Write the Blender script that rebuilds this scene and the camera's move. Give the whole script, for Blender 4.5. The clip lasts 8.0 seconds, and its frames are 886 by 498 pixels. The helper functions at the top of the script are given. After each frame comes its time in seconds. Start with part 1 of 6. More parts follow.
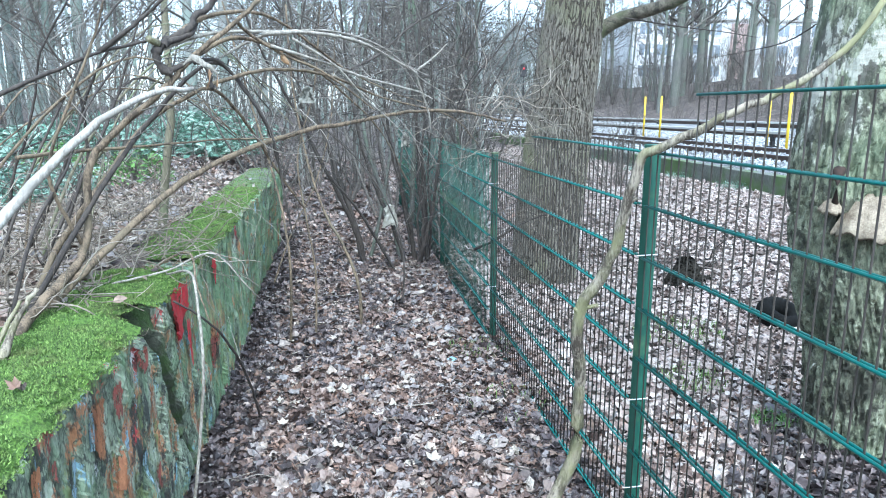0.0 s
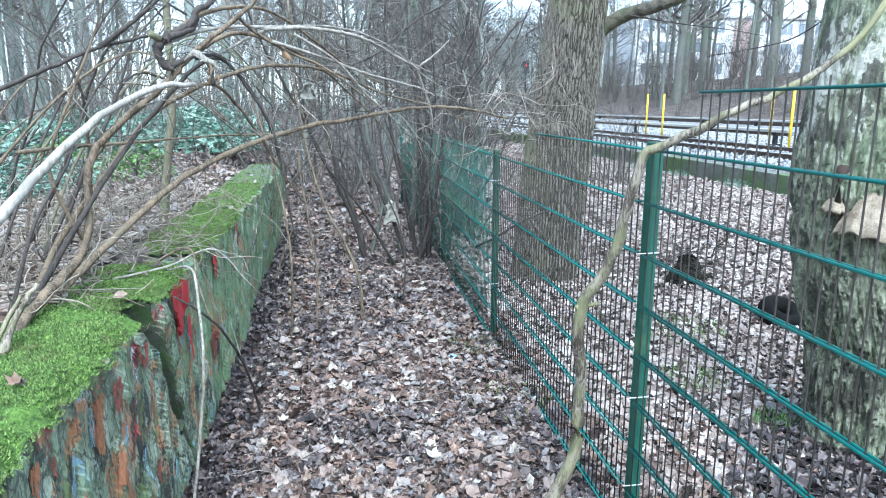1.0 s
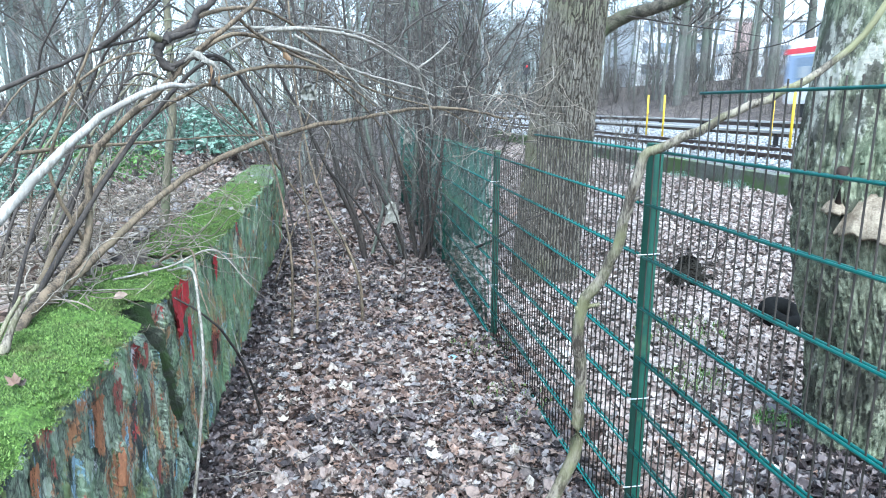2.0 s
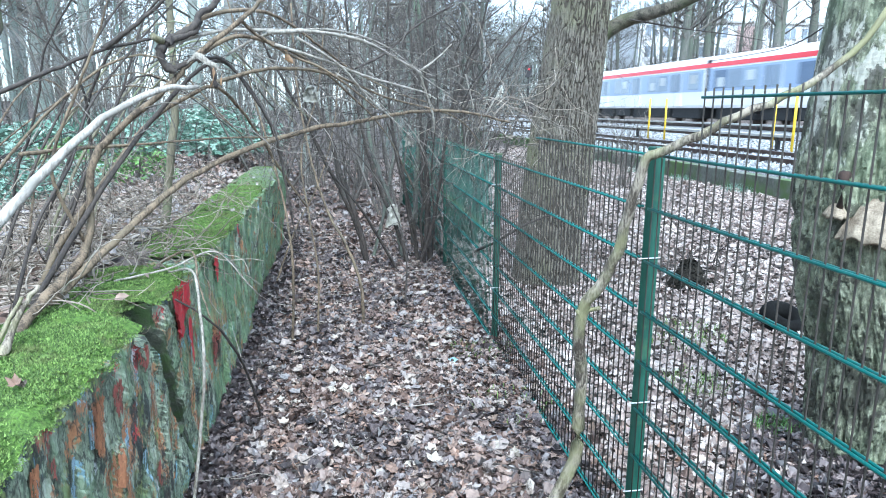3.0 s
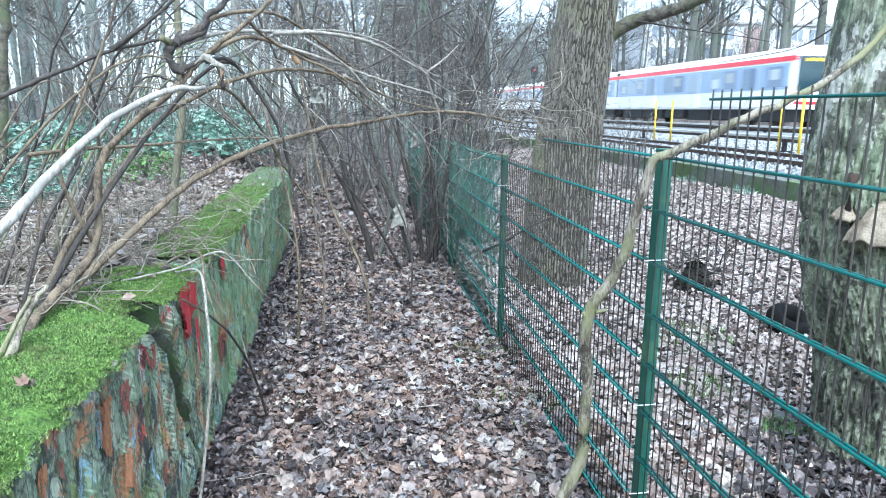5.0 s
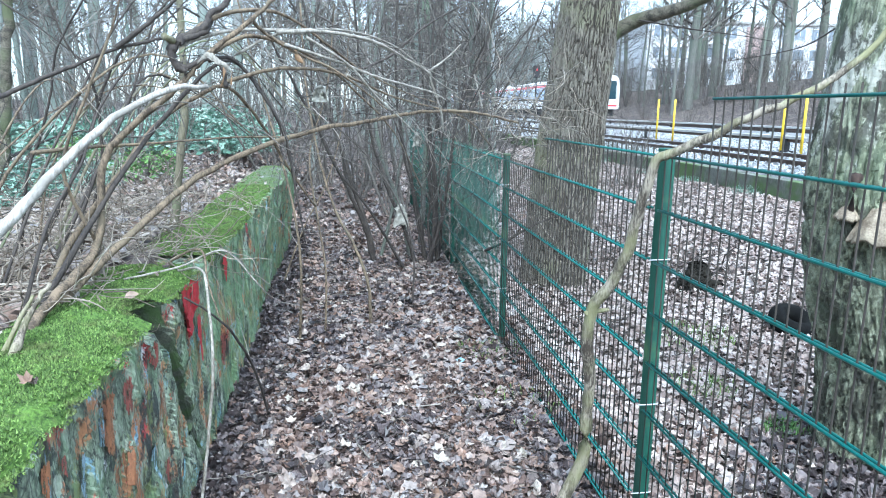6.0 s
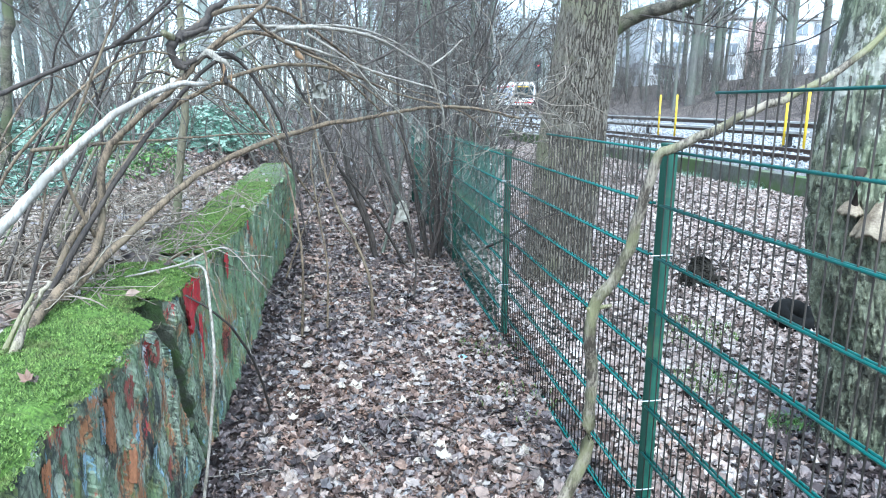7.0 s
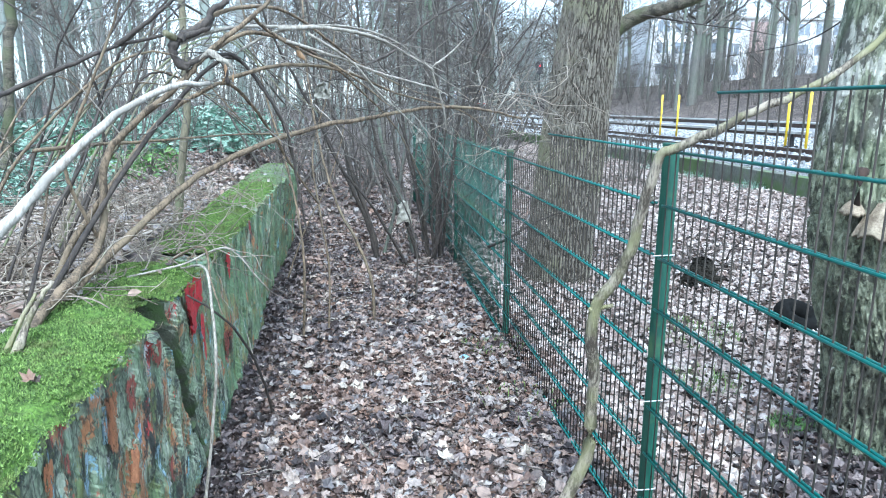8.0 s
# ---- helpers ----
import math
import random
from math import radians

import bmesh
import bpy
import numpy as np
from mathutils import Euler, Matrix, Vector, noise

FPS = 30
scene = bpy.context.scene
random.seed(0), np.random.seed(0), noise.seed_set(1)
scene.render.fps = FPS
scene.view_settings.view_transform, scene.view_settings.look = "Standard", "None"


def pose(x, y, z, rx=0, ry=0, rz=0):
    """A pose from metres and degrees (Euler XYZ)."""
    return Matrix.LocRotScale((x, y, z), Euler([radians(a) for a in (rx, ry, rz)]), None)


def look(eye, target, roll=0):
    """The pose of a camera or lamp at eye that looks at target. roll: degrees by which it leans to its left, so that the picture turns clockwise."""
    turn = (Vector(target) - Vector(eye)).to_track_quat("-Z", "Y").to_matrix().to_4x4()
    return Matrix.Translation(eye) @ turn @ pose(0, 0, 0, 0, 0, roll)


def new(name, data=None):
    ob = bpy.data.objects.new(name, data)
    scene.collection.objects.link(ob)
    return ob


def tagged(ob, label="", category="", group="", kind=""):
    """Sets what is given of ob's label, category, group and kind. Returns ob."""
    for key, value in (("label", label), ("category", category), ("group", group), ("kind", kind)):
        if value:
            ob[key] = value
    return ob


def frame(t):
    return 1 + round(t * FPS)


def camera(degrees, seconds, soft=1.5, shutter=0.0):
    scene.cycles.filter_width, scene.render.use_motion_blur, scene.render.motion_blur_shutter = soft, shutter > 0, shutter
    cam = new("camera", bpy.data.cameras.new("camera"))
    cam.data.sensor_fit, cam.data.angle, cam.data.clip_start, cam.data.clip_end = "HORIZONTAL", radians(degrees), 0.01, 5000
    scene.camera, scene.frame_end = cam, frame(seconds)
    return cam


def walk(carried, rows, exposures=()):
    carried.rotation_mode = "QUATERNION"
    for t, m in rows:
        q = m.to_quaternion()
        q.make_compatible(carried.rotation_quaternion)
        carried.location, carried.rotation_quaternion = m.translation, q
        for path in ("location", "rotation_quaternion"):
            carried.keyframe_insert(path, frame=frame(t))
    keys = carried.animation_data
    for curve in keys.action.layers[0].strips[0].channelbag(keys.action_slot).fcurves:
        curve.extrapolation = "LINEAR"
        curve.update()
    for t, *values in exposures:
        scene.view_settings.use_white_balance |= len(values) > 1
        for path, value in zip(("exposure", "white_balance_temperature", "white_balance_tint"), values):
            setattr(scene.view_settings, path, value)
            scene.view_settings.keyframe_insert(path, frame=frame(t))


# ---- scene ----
cam = camera(68.0, 8.0, soft=1.05, shutter=0.5)
walk(cam, [
    (0, look((-0.002, -0.006, 1.800), (0.763, 4.825, 0.761), -0.178)),
    (0.5, look((-0.002, -0.001, 1.801), (0.757, 4.826, 0.741), -0.087)),
    (1, look((0.000, 0.000, 1.800), (0.754, 4.827, 0.737), 0.086)),
    (1.5, look((0.001, 0.000, 1.800), (0.753, 4.828, 0.737), 0.058)),
    (3, look((0.003, 0.001, 1.802), (0.744, 4.835, 0.763), 0.354)),
    (3.5, look((0.002, 0.002, 1.803), (0.733, 4.835, 0.748), 0.345)),
    (4, look((-0.002, 0.003, 1.801), (0.724, 4.838, 0.750), 0.363)),
    (4.5, look((-0.001, 0.002, 1.804), (0.713, 4.841, 0.770), 0.380)),
    (6, look((-0.005, 0.002, 1.803), (0.686, 4.844, 0.764), 0.570)),
    (6.5, look((-0.004, 0.008, 1.800), (0.679, 4.849, 0.750), 0.472)),
    (7, look((-0.001, 0.012, 1.800), (0.674, 4.851, 0.736), 0.299)),
    (7.5, look((-0.000, 0.013, 1.802), (0.670, 4.852, 0.737), 0.183)),
    (8, look((-0.001, 0.012, 1.799), (0.662, 4.853, 0.737), 0.272)),
], exposures=[(0, 1.99, 5300, 0), (8, 1.99, 5300, 0)])

# ---- world and light: a bright overcast winter day ----
world = bpy.data.worlds.new("overcast_sky")
scene.world = world
world.use_nodes = True
wt = world.node_tree
sky = wt.nodes.new("ShaderNodeTexSky")
sky.sky_type, sky.sun_disc = "NISHITA", False
sky.sun_elevation, sky.sun_rotation = radians(58), radians(180)
sky.air_density, sky.dust_density = 1.0, 1.5
veil = wt.nodes.new("ShaderNodeHueSaturation")
veil.inputs["Saturation"].default_value = 0.5
wt.links.new(sky.outputs[0], veil.inputs["Color"])
wt.links.new(veil.outputs[0], wt.nodes["Background"].inputs[0])
wt.nodes["Background"].inputs[1].default_value = 0.15
sun = new("sun", bpy.data.lights.new("sun", "SUN"))
sun.data.energy, sun.data.angle, sun.data.color = 1.4, radians(40), (1.0, 0.97, 0.93)
sun.matrix_basis = look((0, -15, 30), (0, 4, 0))


# ---- materials ----
def nodes_of(name, rough=0.8, metal=0.0):
    m = bpy.data.materials.new(name)
    m.use_nodes = True
    b = m.node_tree.nodes["Principled BSDF"]
    b.inputs["Roughness"].default_value, b.inputs["Metallic"].default_value = rough, metal
    return m, m.node_tree, b


def node(nt, kind, **inputs):
    n = nt.nodes.new(kind)
    for k, v in inputs.items():
        n.inputs[k.replace("_", " ")].default_value = v
    return n


def coords(nt, stretch=(1, 1, 1), space="Object"):
    tc = nt.nodes.new("ShaderNodeTexCoord")
    mp = nt.nodes.new("ShaderNodeMapping")
    mp.inputs["Scale"].default_value = stretch
    nt.links.new(tc.outputs[space], mp.inputs[0])
    return mp.outputs[0]


def ramp(nt, source, stops, mode="LINEAR"):
    r = nt.nodes.new("ShaderNodeValToRGB")
    r.color_ramp.interpolation = mode
    while len(r.color_ramp.elements) < len(stops):
        r.color_ramp.elements.new(0.5)
    for e, (at, c) in zip(r.color_ramp.elements, stops):
        e.position, e.color = at, (*c, 1)
    nt.links.new(source, r.inputs[0])
    return r.outputs[0]


def mixed(nt, fac, a, b, mode="MIX"):
    m = nt.nodes.new("ShaderNodeMix")
    m.data_type, m.blend_type = "RGBA", mode
    for sock, v in ((m.inputs[0], fac), (m.inputs[6], a), (m.inputs[7], b)):
        if isinstance(v, (int, float)):
            sock.default_value = v
        elif isinstance(v, tuple):
            sock.default_value = (*v, 1)
        else:
            nt.links.new(v, sock)
    return m.outputs[2]


def bumped(nt, b, height, strength, distance):
    bp = node(nt, "ShaderNodeBump", Strength=strength, Distance=distance)
    nt.links.new(height, bp.inputs["Height"])
    nt.links.new(bp.outputs[0], b.inputs["Normal"])


def noisy(nt, vec, scale, detail=5.0, rough=0.6):
    n = node(nt, "ShaderNodeTexNoise", Scale=scale, Detail=detail, Roughness=rough)
    nt.links.new(vec, n.inputs["Vector"])
    return n.outputs["Fac"]


def two_tone(name, dark, light, scale=6.0, stretch=(1, 1, 1), rough=0.8, metal=0.0, bump=0.3, depth=0.005, spread=(0.35, 0.68), fine=6.0, tint=None, tint_at=(0.5, 0.65), tint_scale=1.3):
    """A surface of two tones with fine grain, and a stain in a third colour."""
    m, nt, b = nodes_of(name, rough, metal)
    v = coords(nt, stretch)
    big, small = noisy(nt, v, scale), noisy(nt, v, scale * fine, 4.0)
    mean = node(nt, "ShaderNodeMath")
    mean.operation = "ADD"
    half = node(nt, "ShaderNodeMath")
    half.operation = "MULTIPLY"
    half.inputs[1].default_value = 0.5
    nt.links.new(big, mean.inputs[0])
    nt.links.new(small, mean.inputs[1])
    nt.links.new(mean.outputs[0], half.inputs[0])
    c = ramp(nt, half.outputs[0], [(spread[0], dark), (spread[1], light)])
    if tint:
        mask = ramp(nt, noisy(nt, coords(nt), tint_scale, 4.0), [(tint_at[0], (0, 0, 0)), (tint_at[1], (1, 1, 1))])
        c = mixed(nt, mask, c, tint)
    nt.links.new(c, b.inputs["Base Color"])
    if bump:
        bumped(nt, b, half.outputs[0], bump, depth)
    return m


def islands(name, stops, rough=0.75, blotch=None, blotch_scale=2.5, blotch_at=(0.48, 0.64)):
    """Colour that changes from piece to piece of a joined mesh, with larger stained areas in a second colour."""
    m, nt, b = nodes_of(name, rough)
    g = nt.nodes.new("ShaderNodeNewGeometry")
    c = ramp(nt, g.outputs["Random Per Island"], stops)
    n = noisy(nt, coords(nt), 38.0, 3.0)
    shade = ramp(nt, n, [(0.3, (0.55, 0.55, 0.55)), (0.7, (1.15, 1.15, 1.15))])
    if blotch:
        area = ramp(nt, noisy(nt, coords(nt), blotch_scale, 5.0), [(blotch_at[0], (0, 0, 0)), (blotch_at[1], (0.8, 0.8, 0.8))])
        c = mixed(nt, area, c, blotch)
    nt.links.new(mixed(nt, 1.0, c, shade, "MULTIPLY"), b.inputs["Base Color"])
    bumped(nt, b, n, 0.3, 0.004)
    return m


def birch_bark(name):
    m, nt, b = nodes_of(name, 0.8)
    v = coords(nt, (1, 1, 0.45))
    white = ramp(nt, noisy(nt, coords(nt, (1, 1, 5)), 7.0, 5.0), [(0.3, (0.30, 0.29, 0.23)), (0.6, (0.52, 0.50, 0.42))])
    rough_part = ramp(nt, noisy(nt, v, 24.0, 8.0, 0.72), [(0.36, (0.03, 0.032, 0.021)), (0.47, (0.16, 0.168, 0.108)), (0.61, (0.35, 0.36, 0.25))])
    patch = noisy(nt, coords(nt, (1, 1, 0.5)), 5.5, 8.0, 0.70)
    tc = nt.nodes.new("ShaderNodeTexCoord")
    sep = nt.nodes.new("ShaderNodeSeparateXYZ")
    nt.links.new(tc.outputs["Object"], sep.inputs[0])
    rise = node(nt, "ShaderNodeMapRange")
    rise.inputs["From Min"].default_value, rise.inputs["From Max"].default_value = 1.3, 1.9
    rise.inputs["To Min"].default_value, rise.inputs["To Max"].default_value = -0.17, 0.005
    nt.links.new(sep.outputs["Z"], rise.inputs["Value"])
    s = node(nt, "ShaderNodeMath")
    s.operation = "ADD"
    nt.links.new(patch, s.inputs[0])
    nt.links.new(rise.outputs[0], s.inputs[1])
    mask = ramp(nt, s.outputs[0], [(0.495, (0, 0, 0)), (0.52, (1, 1, 1))])
    c = mixed(nt, mask, rough_part, white)
    crack = ramp(nt, noisy(nt, coords(nt, (1, 1, 0.7)), 7.5, 8.0, 0.74), [(0.505, (0, 0, 0)), (0.545, (0.85, 0.85, 0.85))])
    c = mixed(nt, crack, c, (0.045, 0.042, 0.03))
    alga = ramp(nt, noisy(nt, coords(nt, (1, 1, 0.6)), 3.0, 4.0), [(0.50, (0, 0, 0)), (0.66, (0.4, 0.4, 0.4))])
    c = mixed(nt, alga, c, (0.17, 0.23, 0.12))
    nt.links.new(c, b.inputs["Base Color"])
    bumped(nt, b, noisy(nt, v, 26.0, 6.0, 0.7), 1.0, 0.03)
    return m


def painted_concrete(name):
    """Old concrete under peeling coats of paint, streaked downwards and grown over with algae."""
    m, nt, b = nodes_of(name, 0.8)
    v = coords(nt, (1, 1, 0.38))
    c = ramp(nt, noisy(nt, v, 11.0, 9.0, 0.75), [(0.34, (0.035, 0.04, 0.032)), (0.42, (0.125, 0.15, 0.10)), (0.5, (0.235, 0.28, 0.19)), (0.6, (0.37, 0.40, 0.31)), (0.72, (0.17, 0.20, 0.13))])
    for k, (col, scale, lo, hi) in enumerate((((0.36, 0.16, 0.07), 6.0, 0.525, 0.55), ((0.025, 0.03, 0.03), 8.0, 0.55, 0.58), ((0.25, 0.40, 0.47), 9.0, 0.60, 0.615), ((0.42, 0.05, 0.05), 7.0, 0.60, 0.615), ((0.52, 0.54, 0.52), 10.0, 0.63, 0.65), ((0.16, 0.19, 0.07), 6.0, 0.56, 0.60))):
        w = coords(nt, (1, 1, 0.5))
        w.node.inputs["Location"].default_value = (k * 3.7, k * 5.1 + 1.3, k * 2.3)
        c = mixed(nt, ramp(nt, noisy(nt, w, scale, 9.0, 0.72), [(lo, (0, 0, 0)), (hi, (0.9, 0.9, 0.9))]), c, col)
    flake = node(nt, "ShaderNodeTexVoronoi", Scale=26.0, Randomness=1.0)
    flake.feature = "DISTANCE_TO_EDGE"
    jag = nt.nodes.new("ShaderNodeMix")
    jag.data_type = "VECTOR"
    jag.inputs[0].default_value = 0.09
    wob = node(nt, "ShaderNodeTexNoise", Scale=14.0, Detail=5.0)
    base_v = coords(nt, (1, 1, 0.32))
    nt.links.new(base_v, wob.inputs["Vector"])
    nt.links.new(base_v, jag.inputs[4])
    nt.links.new(wob.outputs["Color"], jag.inputs[5])
    nt.links.new(jag.outputs[1], flake.inputs["Vector"])
    c = mixed(nt, ramp(nt, flake.outputs["Distance"], [(0.015, (0.75, 0.75, 0.75)), (0.06, (0, 0, 0))]), c, (0.035, 0.038, 0.03))
    tc = nt.nodes.new("ShaderNodeTexCoord")
    sep = nt.nodes.new("ShaderNodeSeparateXYZ")
    nt.links.new(tc.outputs["Object"], sep.inputs[0])
    along = node(nt, "ShaderNodeMapRange")
    for key, value in (("From Min", 2.4), ("From Max", 4.2), ("To Min", -0.02), ("To Max", 0.10)):
        along.inputs[key].default_value = value
    nt.links.new(sep.outputs["Y"], along.inputs["Value"])
    more = node(nt, "ShaderNodeMath")
    more.operation = "ADD"
    nt.links.new(noisy(nt, coords(nt, (1, 1, 0.45)), 5.0, 8.0, 0.7), more.inputs[0])
    nt.links.new(along.outputs[0], more.inputs[1])
    green = ramp(nt, more.outputs[0], [(0.50, (0, 0, 0)), (0.62, (0.72, 0.72, 0.72))])
    c = mixed(nt, green, c, (0.15, 0.24, 0.12))
    streak = ramp(nt, noisy(nt, coords(nt, (1, 1, 0.2)), 36.0, 5.0, 0.7), [(0.36, (0.55, 0.55, 0.55)), (0.48, (1.0, 1.0, 1.0)), (0.62, (1.2, 1.2, 1.2))])
    c = mixed(nt, 1.0, c, streak, "MULTIPLY")
    nt.links.new(c, b.inputs["Base Color"])
    bumped(nt, b, noisy(nt, v, 14.0, 8.0, 0.7), 0.8, 0.02)
    return m


def litter_ground(name):
    m, nt, b = nodes_of(name, 0.9)
    v = coords(nt)
    vo = node(nt, "ShaderNodeTexVoronoi", Scale=11.0, Randomness=1.0)
    nt.links.new(v, vo.inputs["Vector"])
    c = ramp(nt, vo.outputs["Color"], [(0.15, (0.032, 0.025, 0.021)), (0.5, (0.13, 0.098, 0.083)), (0.85, (0.26, 0.21, 0.18))])
    soil = ramp(nt, noisy(nt, v, 1.1, 6.0), [(0.4, (0, 0, 0)), (0.65, (0.7, 0.7, 0.7))])
    c = mixed(nt, soil, c, (0.045, 0.036, 0.03))
    grain = ramp(nt, noisy(nt, v, 24.0, 5.0), [(0.3, (0.45, 0.45, 0.45)), (0.7, (1.2, 1.2, 1.2))])
    c = mixed(nt, 1.0, c, grain, "MULTIPLY")
    nt.links.new(c, b.inputs["Base Color"])
    bumped(nt, b, vo.outputs["Distance"], 0.7, 0.05)
    return m


def per_piece(name, dark, light, rough=0.6):
    m, nt, b = nodes_of(name, rough)
    o = nt.nodes.new("ShaderNodeObjectInfo")
    c = ramp(nt, o.outputs["Random"], [(0.0, dark), (1.0, light)])
    n = noisy(nt, coords(nt), 30.0, 4.0)
    c = mixed(nt, 1.0, c, ramp(nt, n, [(0.3, (0.7, 0.7, 0.7)), (0.7, (1.15, 1.15, 1.15))]), "MULTIPLY")
    nt.links.new(c, b.inputs["Base Color"])
    return m


M_GROUND = litter_ground("leaf_litter_soil")
M_LEAF = islands("fallen_leaf", [(0.0, (0.03, 0.024, 0.022)), (0.16, (0.09, 0.06, 0.05)), (0.30, (0.17, 0.113, 0.09)), (0.42, (0.145, 0.135, 0.14)), (0.54, (0.29, 0.185, 0.135)), (0.64, (0.145, 0.10, 0.085)), (0.76, (0.34, 0.25, 0.205)), (0.86, (0.25, 0.235, 0.23)), (0.95, (0.43, 0.36, 0.305)), (1.0, (0.20, 0.125, 0.085))], 0.48)
M_LEAFTOP = islands("curled_pale_leaf", [(0.0, (0.20, 0.13, 0.095)), (0.3, (0.30, 0.215, 0.17)), (0.55, (0.25, 0.235, 0.235)), (0.8, (0.37, 0.30, 0.255)), (1.0, (0.46, 0.41, 0.34))], 0.5)
M_LEAFDARK = islands("dark_leaf", [(0.0, (0.022, 0.019, 0.020)), (0.4, (0.06, 0.046, 0.045)), (0.75, (0.115, 0.09, 0.088)), (1.0, (0.22, 0.18, 0.17))], 0.4)
M_LEAFPALE = islands("bleached_leaf", [(0.0, (0.16, 0.118, 0.10)), (0.18, (0.29, 0.22, 0.19)), (0.45, (0.41, 0.33, 0.29)), (0.75, (0.49, 0.42, 0.38)), (1.0, (0.58, 0.52, 0.48))], 0.5, (0.20, 0.15, 0.125), 1.1, (0.5, 0.68))
M_DRY = islands("dry_stalk", [(0.0, (0.10, 0.077, 0.057)), (0.5, (0.26, 0.21, 0.16)), (1.0, (0.43, 0.375, 0.305))], 0.7)
M_WALL = painted_concrete("painted_concrete")
M_BROKEN = two_tone("broken_mossy_concrete", (0.035, 0.04, 0.028), (0.13, 0.14, 0.10), 18, rough=0.95, bump=1.0, depth=0.015, tint=(0.06, 0.10, 0.03), tint_at=(0.44, 0.58), tint_scale=6.0)
M_MOSS = two_tone("moss", (0.042, 0.08, 0.013), (0.125, 0.22, 0.034), 16, rough=0.95, bump=1.0, depth=0.02, spread=(0.42, 0.58), tint=(0.09, 0.08, 0.035), tint_at=(0.54, 0.66), tint_scale=3.0)
M_TUFT = islands("moss_tuft", [(0.0, (0.04, 0.075, 0.015)), (0.25, (0.075, 0.13, 0.025)), (0.6, (0.13, 0.22, 0.044)), (1.0, (0.25, 0.36, 0.09))], 0.8, (0.125, 0.115, 0.045), 5.5, (0.50, 0.70))
M_GREEN = two_tone("green_coating", (0.006, 0.09, 0.076), (0.016, 0.155, 0.135), 14, rough=0.32, bump=0.1, depth=0.001)
M_GREENPOST = two_tone("green_coating_with_algae", (0.004, 0.048, 0.034), (0.03, 0.125, 0.08), 46, (1, 1, 0.06), rough=0.5, bump=0.15, depth=0.002, tint=(0.10, 0.17, 0.07), tint_at=(0.56, 0.68), tint_scale=4.0)
# Upright wires: grime plus shaded sides put into the colour; crossbars stay brighter.
M_WIRE = two_tone("shaded_weathered_wire", (0.008, 0.024, 0.02), (0.016, 0.044, 0.036), 18, rough=0.85, bump=0.1, depth=0.001, tint=(0.034, 0.027, 0.02), tint_at=(0.30, 0.48), tint_scale=3.0)
M_TIE = two_tone("white_tie", (0.5, 0.52, 0.52), (0.75, 0.77, 0.77), 40, rough=0.5, bump=0)
M_OAK = two_tone("oak_bark", (0.076, 0.066, 0.052), (0.20, 0.177, 0.14), 22, (1, 1, 0.3), 0.9, bump=0.8, depth=0.012, spread=(0.42, 0.58), tint=(0.15, 0.145, 0.085), tint_at=(0.5, 0.68), tint_scale=1.6)
# Darker bark for furrow faces: groove shade put into the colour.
M_FURROW = two_tone("furrow_shade_bark", (0.036, 0.03, 0.023), (0.10, 0.083, 0.063), 30, (1, 1, 0.4), 0.95, bump=0.6, depth=0.006)
M_LIMB = two_tone("limb_bark", (0.035, 0.03, 0.022), (0.15, 0.13, 0.095), 20, (0.5, 1, 1), 0.9, bump=0.9, depth=0.012, spread=(0.42, 0.58), tint=(0.09, 0.10, 0.05), tint_at=(0.45, 0.6), tint_scale=2.5)
M_BIRCH = birch_bark("birch_bark")
M_BARK = two_tone("grey_bark", (0.05, 0.047, 0.042), (0.16, 0.155, 0.14), 7, (1, 1, 0.2), 0.9, bump=0.7, depth=0.02, tint=(0.12, 0.15, 0.10), tint_at=(0.42, 0.62), tint_scale=0.9)
# Bark paled to grey-green: distance haze put into the base colour.
M_FARBARK = two_tone("haze_pale_bark", (0.18, 0.175, 0.165), (0.37, 0.365, 0.35), 5, (1, 1, 0.25), 0.9, bump=0.5, depth=0.02, tint=(0.18, 0.225, 0.185), tint_at=(0.36, 0.56), tint_scale=0.6)
M_BANKBARK = two_tone("brown_grey_bark", (0.085, 0.08, 0.072), (0.22, 0.215, 0.19), 5, (1, 1, 0.25), 0.9, bump=0.5, depth=0.02, tint=(0.14, 0.165, 0.12), tint_at=(0.42, 0.62), tint_scale=0.5)
M_OLIVE = two_tone("olive_young_bark", (0.085, 0.075, 0.048), (0.22, 0.195, 0.125), 14, (1, 1, 0.3), 0.8, bump=0.4, depth=0.004, tint=(0.13, 0.15, 0.08), tint_at=(0.48, 0.64), tint_scale=2.0)
M_TWIG = islands("twig_bark", [(0.0, (0.04, 0.034, 0.029)), (0.5, (0.115, 0.10, 0.085)), (0.85, (0.23, 0.205, 0.175)), (1.0, (0.38, 0.34, 0.29))], 0.85)
M_BROWN = two_tone("brown_stem_bark", (0.055, 0.04, 0.026), (0.21, 0.155, 0.10), 22, (1, 1, 0.35), 0.85, bump=0.7, depth=0.006, spread=(0.42, 0.58), tint=(0.15, 0.118, 0.075), tint_at=(0.5, 0.66), tint_scale=5.0)
M_PALE = two_tone("bleached_wood", (0.14, 0.12, 0.092), (0.37, 0.34, 0.29), 26, (1, 1, 0.3), 0.75, bump=0.9, depth=0.008, spread=(0.40, 0.58))
M_BLEACH = two_tone("sunbleached_barkless_wood", (0.15, 0.13, 0.105), (0.42, 0.39, 0.345), 30, (1, 0.25, 0.25), 0.75, bump=0.6, depth=0.004, spread=(0.36, 0.62), tint=(0.22, 0.20, 0.17), tint_at=(0.56, 0.7), tint_scale=6.0)
